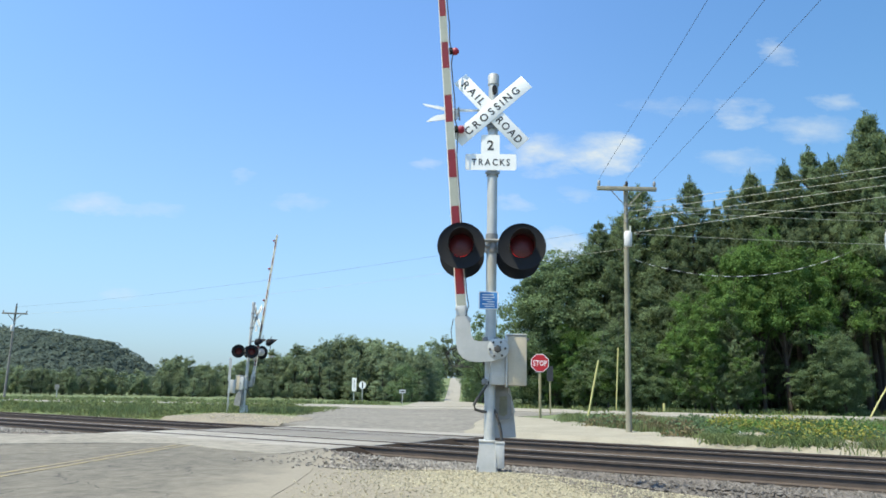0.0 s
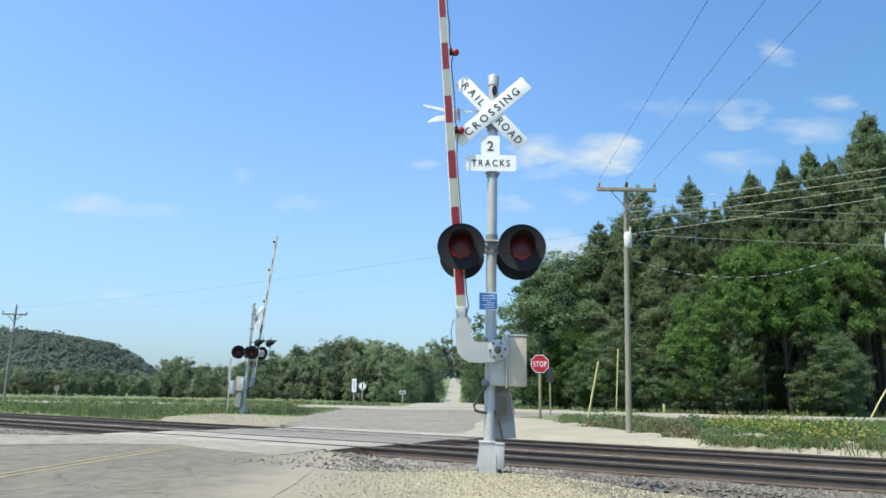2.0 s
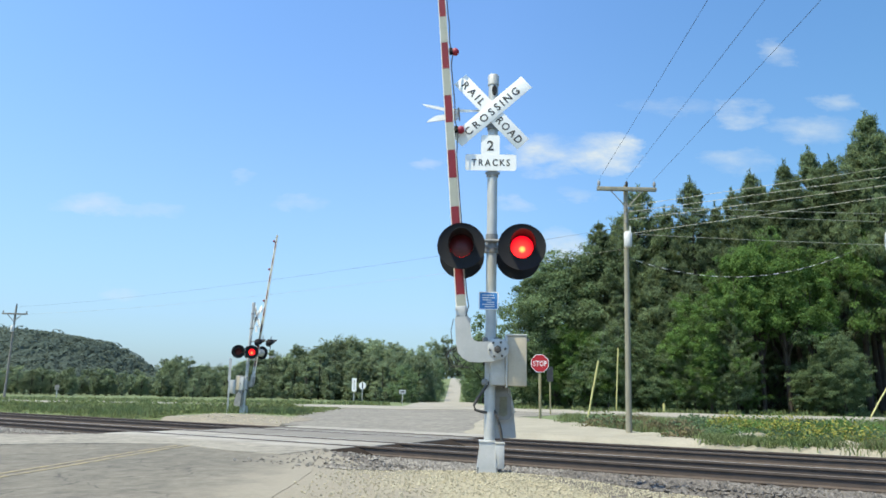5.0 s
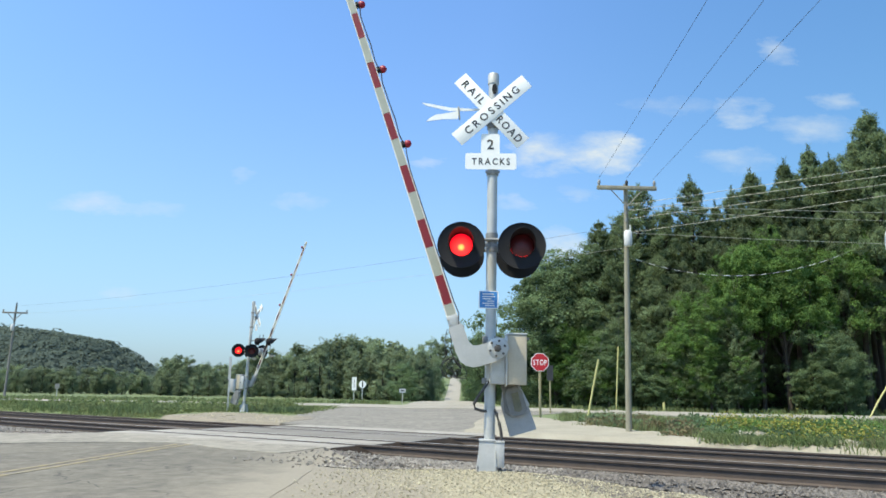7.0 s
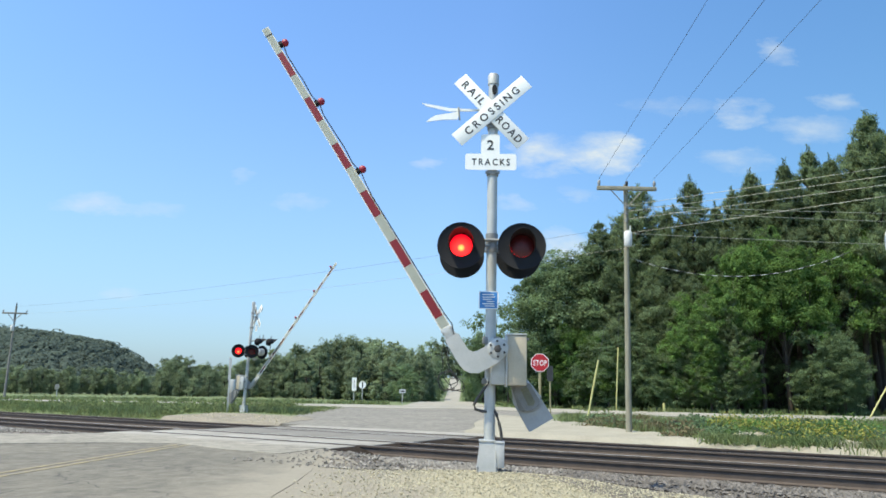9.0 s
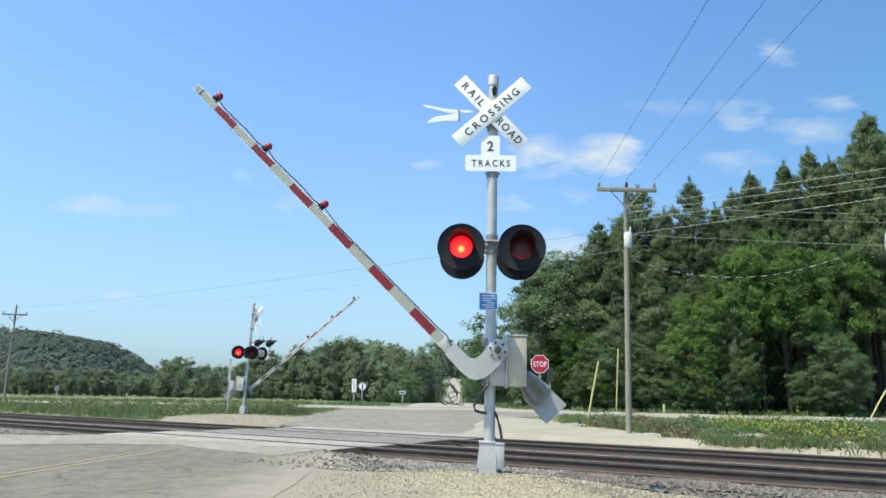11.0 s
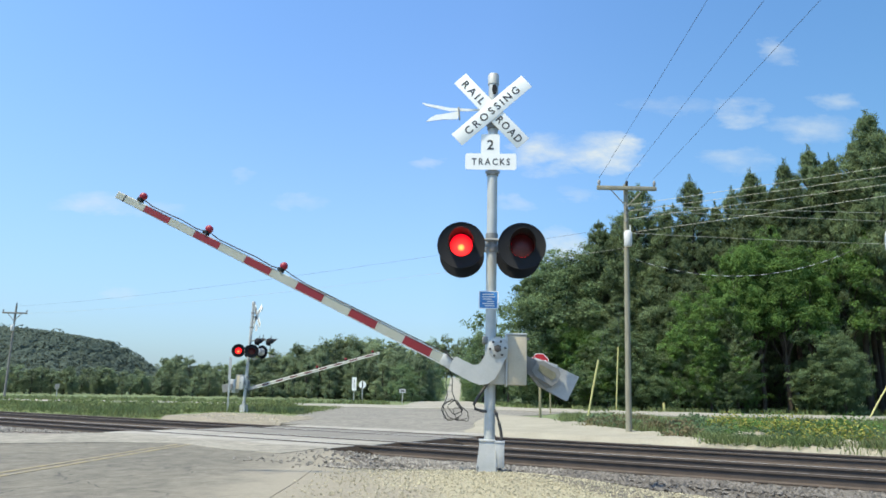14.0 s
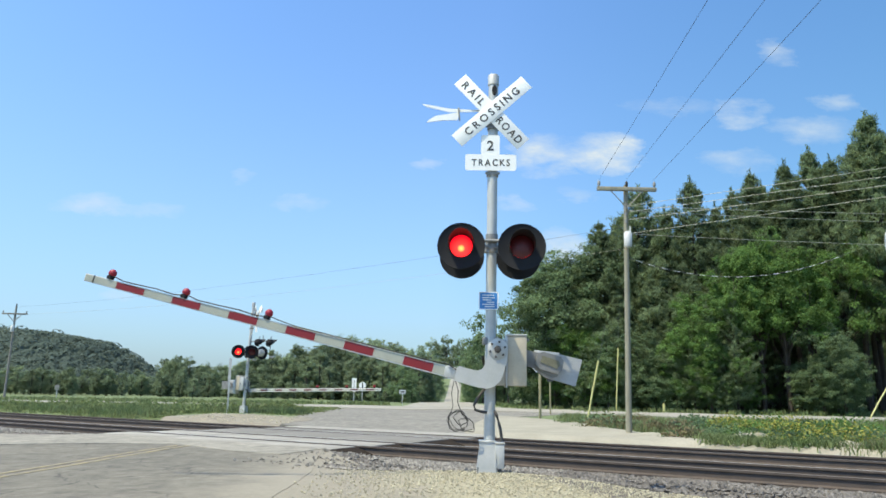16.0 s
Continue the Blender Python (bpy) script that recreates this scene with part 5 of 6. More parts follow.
def build_trees():
    rng = random.Random(5)
    pines = [(tree("pine_tree", pine(11 + i, 16.0, 3.3 + 0.3 * i, M["pine"]), "tall dark green pine with level plumed branches", "pines of the wood"), 16.0) for i in range(3)]
    bare = [(tree("pine_tree", pine(17 + i, 16.0, 3.4, M["pine"], 0.42), "tall dark pine with a bare lower trunk", "pines of the wood"), 16.0) for i in range(2)]
    bright = [(tree("broadleaf_tree", broadleaf(31 + i, 10.0, 3.2, M["leaf"], 44000, 0.052, 0.10, 64), "bright green leafy tree at the wood's edge", "leafy trees at the wood's edge"), 10.0) for i in range(2)]
    high = [(tree("broadleaf_tree", broadleaf(71 + i, 10.0, 2.9, M["leaf"], 26000, 0.052, 0.48, 38), "bright green leafy tree with a high crown", "leafy trees at the wood's edge"), 10.0) for i in range(2)]
    dark = [(tree("broadleaf_tree", broadleaf(41 + i, 10.0, 3.4, M["leaf_dark"], 38000, 0.056, 0.06, 60), "dark green leafy tree", "leafy trees"), 10.0) for i in range(2)]
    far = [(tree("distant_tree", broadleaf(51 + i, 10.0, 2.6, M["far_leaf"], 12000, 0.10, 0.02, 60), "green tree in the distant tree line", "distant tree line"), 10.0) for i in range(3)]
    sparse = (tree("thin_tree", broadleaf(61, 10.0, 2.6, M["leaf_dark"], 2600, 0.10, 0.3, 30), "thin half-bare tree beside the lane", "trees by the lane"), 10.0)

    def stand(kind, px, dist, height, squash=1.0):
        proto, own = kind
        plant(proto, px * dist, dist, height, own, rng.uniform(0, 360), squash)

    # pines along the back: bearing (metres right per metre ahead), distance, height, width
    for b, d, h, w in ((0.287, 50, 16.2, 0.85), (0.268, 51, 14.6, 0.8), (0.306, 51, 13.8, 0.8), (0.365, 48, 16.3, 0.72), (0.345, 50, 13.4, 0.8), (0.385, 51, 13.6, 0.8), (0.425, 49, 15.8, 0.6), (0.455, 47, 16.5, 0.6), (0.440, 52, 14.6, 0.8),
                       (0.482, 50, 15.2, 0.7), (0.507, 46, 16.9, 0.72), (0.545, 46, 17.9, 0.68), (0.526, 51, 15.6, 0.8), (0.576, 47, 17.6, 0.72), (0.600, 50, 17.4, 0.8), (0.638, 44, 19.7, 0.85), (0.662, 45, 18.6, 0.8), (0.69, 44, 18.6, 0.9),
                       (0.74, 43, 18, 1.0), (0.80, 42, 18, 1.0), (0.228, 50, 13.4, 0.85), (0.248, 53, 13.6, 0.8), (0.205, 55, 12.0, 0.9), (0.325, 53, 13.0, 0.9),
                       (0.405, 54, 12.4, 1.1), (0.46, 55, 13.0, 1.1), (0.56, 54, 14.2, 1.1), (0.62, 51, 15.5, 1.1), (0.36, 55, 11.5, 1.1), (0.31, 56, 11.5, 1.1), (0.27, 57, 11.5, 1.1), (0.51, 55, 13.5, 1.1), (0.66, 50, 15, 1.1),
                       (0.400, 50, 15.0, 0.62), (0.325, 49, 14.4, 0.65), (0.470, 48, 16.0, 0.55), (0.392, 47, 13.0, 0.6), (0.560, 48, 17.4, 0.6), (0.615, 46, 18.6, 0.6), (0.49, 47, 15.4, 0.55),
                       (0.36, 44.5, 8.5, 1.0), (0.335, 46, 7.6, 1.0), (0.25, 47.5, 8.0, 1.0), (0.41, 46.5, 11, 0.95), (0.30, 47, 9, 1.0)):
        stand(bare[rng.randrange(2)] if b > 0.43 and d < 53 and h > 14 else pines[rng.randrange(3)], b, d, h * 0.975, w * rng.uniform(0.94, 1.06) * (1.22 if b < 0.5 else 1.08))
    # leafy edge in front
    for b, d, h in ((0.138, 54, 7.6), (0.146, 52, 9.2), (0.163, 53, 11.0), (0.183, 52, 11.4), (0.207, 51, 11.0), (0.235, 46.5, 5.4), (0.285, 45.5, 5.2)):
        stand(dark[rng.randrange(2)], b, d, h, 1.05)
    for b, d, h in ((0.360, 43.5, 7.4), (0.335, 44.5, 5.4), (0.398, 42.8, 7.4), (0.385, 42.0, 4.2), (0.365, 43, 3.6), (0.318, 45, 3.6), (0.43, 42.5, 3.0)):
        stand(bright[rng.randrange(2)], b, d, h, rng.uniform(0.75, 1.0))
    for b, d, h, w in ((0.160, 49.5, 4.6, 0.9), (0.185, 48.5, 6.0, 0.9), (0.215, 47.5, 5.4, 0.9), (0.245, 46.5, 4.4, 1.0)):
        stand(bright[rng.randrange(2)], b, d, h, w)
    # taller ones whose crowns begin high, over dark hollows
    for b, d, h, w in ((0.398, 44.5, 8.4, 0.6), (0.420, 43.5, 9.9, 0.7), (0.452, 43.5, 11.2, 0.65), (0.488, 43, 10.6, 0.8), (0.522, 42.5, 9.2, 0.7), (0.575, 43.5, 11.0, 0.7)):
        stand(high[rng.randrange(2)], b, d, h, w)
    for b, d, h, w in ((0.570, 43.5, 10.4, 0.9), (0.600, 45, 12.4, 0.9), (0.635, 43, 11.4, 1.0), (0.665, 43, 12.6, 1.0), (0.70, 43, 11.6, 1.0)):
        stand(bare[rng.randrange(2)], b, d, h, w)
    # small pines that push through the leafy edge
    for b, d, h, w in ((0.378, 42.2, 6.4, 0.8), (0.415, 42.0, 7.0, 0.75), (0.355, 43, 5.6, 0.8), (0.325, 45, 6.6, 0.9), (0.385, 42.8, 5.2, 0.9)):
        stand(pines[rng.randrange(3)], b, d, h, w)
    for b, d, h in ((0.20, 48, 3.2), (0.27, 45, 3.0), (0.33, 43.5, 3.4), (0.40, 41.5, 2.4), (0.475, 46.5, 1.8), (0.555, 41, 4.4), (0.535, 42, 5.2), (0.535, 41.5, 3.6), (0.565, 40.5, 4.6), (0.30, 44.5, 3.6), (0.235, 47, 3.8), (0.16, 51, 3.2), (0.37, 43, 3.0)):
        stand(dark[rng.randrange(2)], b, d, h, rng.uniform(0.8, 1.25))
    # beside the lane
    stand(sparse, 0.075, 60, 8.8, 0.9)
    for b, d, h in ((0.044, 92, 4.2), (0.043, 108, 4.8), (0.040, 142, 5.6), (0.040, 170, 6.6), (0.042, 200, 7.5), (0.050, 118, 6.0), (0.054, 100, 5.5), (-0.018, 140, 5.6), (-0.012, 180, 7.2), (-0.006, 215, 8.0)):
        stand(dark[rng.randrange(2)], b, d, h, 0.8)
    stand(dark[0], 0.060, 66, 6.4)
    stand(dark[1], 0.058, 74, 7.0, 0.8)
    stand(bright[0], 0.050, 80, 4.2, 0.9)
    stand(bright[1], -0.030, 92, 4.4, 0.6)
    stand(dark[0], -0.030, 110, 8.0, 0.5)
    stand(sparse, 0.094, 58, 6.4, 0.8)
    stand(dark[1], 0.088, 64, 4.6, 1.0)
    # undergrowth that closes the wood below the crowns
    for i in range(26):
        stand(dark[i % 2], 0.115 + 0.027 * i, 60 + rng.uniform(-2, 3), rng.uniform(3.6, 5.4), rng.uniform(1.1, 1.5))
    for i in range(16):
        stand(pines[i % 3], 0.36 + 0.03 * i, 63 + rng.uniform(-2, 3), rng.uniform(12, 14.5), 1.3)
    # low bushes along the lane's left side
    for i in range(12):
        y = 66 + 12 * i
        plant(dark[i % 2][0], float(np.interp(y, (48, 80, 120, 160, 210, 275), (-2.7, -1.6, -0.4, 0.7, 2.2, 3.8))) - 1.5, y, rng.uniform(2.2, 3.6), 10.0, rng.uniform(0, 360), 1.1)
    # woods on both sides of the lane and over its crest
    for i in range(13):
        stand(far[i % 3], -0.030 + 0.0075 * i, 285 + rng.uniform(-8, 14), rng.uniform(12, 17), 0.8)
    for y in (118, 140, 165, 190, 220):
        plant(far[0][0], -4.6 + 0.016 * y + rng.uniform(-0.7, 0.7), y, rng.uniform(6.5, 9.5), 10.0, rng.uniform(0, 360), 0.7)
        plant(far[1][0], 6.6 + 0.022 * y + rng.uniform(0, 1), y, rng.uniform(6.5, 9.5), 10.0, rng.uniform(0, 360), 0.75)
    # tree line beyond the junction, then thinning toward the left
    crest = ((-0.39, 5.0), (-0.372, 5.6), (-0.345, 4.4), (-0.30, 4.4), (-0.252, 5.7), (-0.198, 6.7), (-0.155, 7.8), (-0.140, 9.1), (-0.11, 8.5), (-0.073, 7.6), (-0.045, 7.7), (-0.026, 6.8))
    spots = [c[0] for c in crest]
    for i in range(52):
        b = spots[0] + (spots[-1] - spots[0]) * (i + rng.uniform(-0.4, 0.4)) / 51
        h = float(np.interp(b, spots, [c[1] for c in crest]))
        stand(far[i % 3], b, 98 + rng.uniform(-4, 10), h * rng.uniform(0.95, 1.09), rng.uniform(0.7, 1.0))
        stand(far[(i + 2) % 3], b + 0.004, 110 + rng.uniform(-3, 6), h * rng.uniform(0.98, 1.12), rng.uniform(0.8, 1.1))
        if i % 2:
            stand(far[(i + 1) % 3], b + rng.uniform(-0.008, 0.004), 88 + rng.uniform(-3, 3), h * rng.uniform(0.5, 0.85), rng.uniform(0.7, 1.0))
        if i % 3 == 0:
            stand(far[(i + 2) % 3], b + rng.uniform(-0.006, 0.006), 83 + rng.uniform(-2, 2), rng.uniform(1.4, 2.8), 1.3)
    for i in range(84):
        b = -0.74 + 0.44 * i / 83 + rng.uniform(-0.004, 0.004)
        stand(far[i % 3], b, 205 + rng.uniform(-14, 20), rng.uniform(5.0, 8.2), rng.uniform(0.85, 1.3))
    for p, _ in pines + bare + bright + high + dark + far + [sparse]:
        for o in (*p.children_recursive, p):
            bpy.data.objects.remove(o)


build_trees()


def build_hill():
    """Wooded ridge far behind the field: a slope under a bumpy canopy of small crowns."""
    rng = np.random.default_rng(3)

    def ridge(x, y):
        crest = float(np.interp(-x, [262, 299, 309, 318, 327, 340, 355, 379, 399, 423, 471, 640, 1500], [0, 9, 15, 22, 28, 36, 44, 48, 51, 55, 58, 64, 55]))
        return -6 + crest * max(0.0, 1 - ((y - 760) / 190.0) ** 2)

    xs, ys = np.linspace(-1500, -120, 120), np.linspace(575, 950, 40)
    sh, w = Shape(), len(ys)
    sh.add([(x, y, ridge(x, y)) for x in xs for y in ys], [(i * w + j, (i + 1) * w + j, (i + 1) * w + j + 1, i * w + j + 1) for i in range(len(xs) - 1) for j in range(w - 1)])
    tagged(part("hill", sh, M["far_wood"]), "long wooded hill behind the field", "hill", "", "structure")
    cen, aa, bb = [], [], []
    for _ in range(7600):
        x, y = rng.uniform(-760, -240), rng.uniform(580, 775)
        z = ridge(x, y)
        r = rng.uniform(2.8, 6.2) * (1.35 if rng.uniform() < 0.06 else 1.0)
        n = 36
        d = rng.normal(size=(n, 3))
        d[:, 2] = np.abs(d[:, 2])
        d /= np.linalg.norm(d, axis=1)[:, None]
        a, b = facing_axes(rng, n, 1.1, d * 0.9 + np.array([0, 0, 0.1]), 0.12, None, 0.85)
        cen.append(np.array([x, y, z + r * 0.6]) + d * r * np.array([1, 1, 0.9])), aa.append(a), bb.append(b)
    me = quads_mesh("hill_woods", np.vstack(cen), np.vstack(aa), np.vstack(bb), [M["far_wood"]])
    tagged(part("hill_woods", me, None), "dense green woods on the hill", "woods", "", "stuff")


build_hill()


def blades(name, spots, tall, mat, label, seed, wide=0.012, per=7, lean=0.5, spread=0.12):
    """Upright blades in tufts."""
    rng = np.random.default_rng(seed)
    n = len(spots) * per
    root = np.repeat(np.array(spots), per, axis=0) + np.column_stack([rng.normal(size=(n, 2)) * spread, np.zeros(n)])
    h = tall * rng.uniform(0.5, 1.3, n)
    w = rng.uniform(0, 2 * math.pi, n)
    side = np.column_stack([np.cos(w), np.sin(w), np.zeros(n)]) * (wide * rng.uniform(0.6, 1.5, n))[:, None]
    bend = np.column_stack([rng.normal(size=(n, 2)) * lean * h[:, None] * 0.5, h])
    v = np.stack([root - side, root + side, root + bend * 0.6 + side * 0.7, root + bend, root + bend * 0.6 - side * 0.7], axis=1).reshape(-1, 3)
    me = bpy.data.meshes.new(name)
    me.vertices.add(5 * n), me.loops.add(5 * n), me.polygons.add(n)
    me.vertices.foreach_set("co", v.astype(np.float32).ravel())
    me.loops.foreach_set("vertex_index", np.arange(5 * n, dtype=np.int32))
    me.polygons.foreach_set("loop_start", np.arange(0, 5 * n, 5, dtype=np.int32))
    me.materials.append(mat)
    me.update(calc_edges=True)
    return tagged(part(name, me, None), label, "grass" if "grass" in name else "plants", "", "stuff")


def build_verge():
    rng = random.Random(9)
    right, left, weeds = [], [], []
    while len(right) < 5200:
        x, y = rng.uniform(2.5, 34), rng.uniform(4, 37)
        n = x * ACROSS.x + y * ACROSS.y
        road = 33.0 if x < 9 else (30.2 + 0.2 * math.sin(x))
        inner = 23.5 - 0.75 * (x - 4.6) if x < 8 else 0
        if n > max(19.2 - 0.75 * ease(7.8, 9.2, x) + 0.3 * math.sin(x * 1.3) + 0.2 * math.sin(x * 3.7), inner + 0.8 * math.sin(y)) and y < road and x / y > 0.165 and noise.noise((x * 0.5, y * 0.5, 0)) > -0.25:
            right.append((x, y, land(x, y)))
            if y < 26 + 3 * math.sin(x) and rng.random() < (0.5 if x < 7.5 else 0.14):
                weeds.append((x, y, land(x, y)))
    while len(left) < 11000:
        x, y = rng.uniform(-48, -6.4), rng.uniform(26, 50)
        n = x * ACROSS.x + y * ACROSS.y
        if n > 18.5 + 0.2 * math.sin(x) and not (-11.5 < x < -5.5 and y < 34.0 - 0.6 * abs(x + 8.8)) and y < 46 - 0.1 * (x + 6):
            left.append((x, y, land(x, y)))
    edge = []
    while len(edge) < 1500:
        p = track_point(rng.uniform(-5.5, 8), 18.75 + abs(rng.gauss(0, 0.8)))
        if p.x > 6.6 and noise.noise((p.x * 0.9, p.y * 0.9, 2.0)) > -0.2:
            edge.append((p.x, p.y, land(p.x, p.y) + 0.02))
    blades("grass_edge", edge, 0.17, M["grass"], "short thick grass along the sand", 12, 0.013, 12, 1.1, 0.14)
    blades("grass_verge", right, 0.22, M["grass"], "rough green grass on the verge", 1, 0.013, 11)
    blades("grass_field", left, 0.075, M["grass"], "green meadow grass", 2, 0.020, 10, 1.6, 0.28)
    tall = [p for p in left if -20 < p[0] < -6 and p[1] < 38 and rng.random() < 0.5]
    blades("tall_grass", tall, 0.26, M["grass"], "tall green grass and weeds by the farther signal", 6, 0.016, 9)
    blades("dry_weeds", weeds, 0.35, M["weed"], "dry brown weeds among the grass", 3, 0.007, 7)
    # behind the cross road
    back = []
    while len(back) < 3200:
        x, y = rng.uniform(-40, 40), rng.uniform(40, 60)
        side = 51.5 if x < -12 else (46.6 + 3.7 - 0.35 * x if x < 8 else 39.0)
        if y > side and not (-4 < x < 4.4):
            back.append((x, y, land(x, y)))
    blades("grass_bank", back, 0.26, M["grass"], "green grass bank below the trees", 4, 0.03, 8)
    # flowering bushes
    rng2 = np.random.default_rng(8)
    k = 0
    while k < 34:
        x, y = rng.uniform(7.5, 20), rng.uniform(13, 25)
        n = x * ACROSS.x + y * ACROSS.y
        if not 19.5 - 0.8 * ease(8, 10, x) < n < 24.5 or x / y < 0.36:
            continue
        k += 1
        m = 900
        size = rng.uniform(0.35, 0.72)
        d = rng2.normal(size=(m, 3))
        d[:, 2] = np.abs(d[:, 2])
        d /= np.linalg.norm(d, axis=1)[:, None]
        c = d * size * rng2.uniform(0.6, 1.1, size=(m, 1)) * np.array([1.35, 1.35, 1.0])
        c += 0.10 * np.sin(c[:, [1, 2, 0]] * 14.0)
        a, b = leaf_axes(rng2, m, 0.028, 0, 0.6)
        slots = ((rng2.uniform(size=m) < rng.choice((0.0, 0.06, 0.75))) & (d[:, 2] + 0.3 * np.sin(c[:, 0] * 9 + c[:, 1] * 7) > 0.3)).astype(int)
        bush = thing("flowering_weed", "bushy green weed covered with small yellow flowers", "plant", pose(x, y, land(x, y) - 0.02), group="yellow flowering weeds")
        part("foliage", quads_mesh("foliage", c, a, b, [M["leaf"], M["blossom"]], slots), None, bush)


build_verge()


def build_weeds():
    """Low bushes that crowd the verge between sand and side road."""
    rng, rng2 = random.Random(21), np.random.default_rng(21)
    k = 0
    while k < 105:
        x, y = rng.uniform(4.8, 23), rng.uniform(11, 29)
        n = x * ACROSS.x + y * ACROSS.y
        if not 18.9 < n < 27 or (n < 19.3 and x < 8.5) or not 0.2 < x / y < 0.85 or (x < 6.2 and n < 23):
            continue
        k += 1
        m = 300
        size = rng.uniform(0.22, 0.5)
        d = rng2.normal(size=(m, 3))
        d[:, 2] = np.abs(d[:, 2])
        d /= np.linalg.norm(d, axis=1)[:, None]
        c = d * size * rng2.uniform(0.5, 1.15, size=(m, 1)) * np.array([1.4, 1.4, 0.9])
        a, b = leaf_axes(rng2, m, 0.045, -0.3, 0.45)
        dry = x / y < 0.34 and rng.random() < 0.55
        label = "dry brown bushy weed on the verge" if dry else "low dark green bushy weed on the verge"
        bush = thing("bushy_weed", label, "plant", pose(x, y, land(x, y) - 0.02), group="bushy weeds on the verge")
        part("foliage", quads_mesh("foliage", c, a, b, [M["weed"] if dry else M["leaf_dark"]]), None, bush)


build_weeds()


def build_field_weeds():
    """Low leafy weeds through the meadow beyond the tracks."""
    rng, rng2 = random.Random(33), np.random.default_rng(33)
    k = 0
    while k < 90:
        x, y = rng.uniform(-34, -5.6), rng.uniform(26, 43)
        n = x * ACROSS.x + y * ACROSS.y
        if n < 19.2 or (x > -11.3 and y < 34.5) or not -0.7 < x / y < -0.12 or (y > 36 and x > -9) or (x > -7.2 and y > 34.5):
            continue
        k += 1
        m = 260
        size = rng.uniform(0.2, 0.5) * (1.25 if x > -14 else 1.0)
        d = rng2.normal(size=(m, 3))
        d[:, 2] = np.abs(d[:, 2])
        d /= np.linalg.norm(d, axis=1)[:, None]
        c = d * size * rng2.uniform(0.4, 1.15, size=(m, 1)) * np.array([1.8, 1.8, 0.8])
        a, b = leaf_axes(rng2, m, 0.06, -0.3, 0.45)
        bush = thing("meadow_weed", "low green leafy weed in the meadow", "plant", pose(x, y, land(x, y) - 0.02), group="leafy weeds in the meadow")
        part("foliage", quads_mesh("foliage", c, a, b, [M["grass"]]), None, bush)


build_field_weeds()


def stones(name, count, place, lo, hi, mat, label, seed):
    """Loose angular stones as one object."""
    rng = np.random.default_rng(seed)
    base = np.array([(1, 0, 0), (-1, 0, 0), (0, 1, 0), (0, -1, 0), (0, 0, 1), (0, 0, -1)], float)
    tri = np.array([(0, 2, 4), (2, 1, 4), (1, 3, 4), (3, 0, 4), (2, 0, 5), (1, 2, 5), (3, 1, 5), (0, 3, 5)])
    c = np.array([place(rng) for _ in range(count)])
    v = base[None] * rng.uniform(0.55, 1.25, size=(count, 6, 1)) + rng.normal(size=(count, 6, 3)) * 0.22
    w = rng.uniform(0, 2 * math.pi, count)
    rot = np.zeros((count, 3, 3))
    rot[:, 0, 0], rot[:, 0, 1], rot[:, 1, 0], rot[:, 1, 1], rot[:, 2, 2] = np.cos(w), -np.sin(w), np.sin(w), np.cos(w), 0.75
    v = np.einsum("nij,nkj->nki", rot, v) * (lo + (hi - lo) * rng.uniform(size=count) ** 2)[:, None, None] + c[:, None]
    f = (tri[None] + np.arange(count)[:, None, None] * 6).reshape(-1, 3)
    me = bpy.data.meshes.new(name)
    me.from_pydata(v.reshape(-1, 3).tolist(), [], f.tolist())
    me.materials.append(mat)
    return tagged(part(name, me, None), label, "stones", "", "stuff")


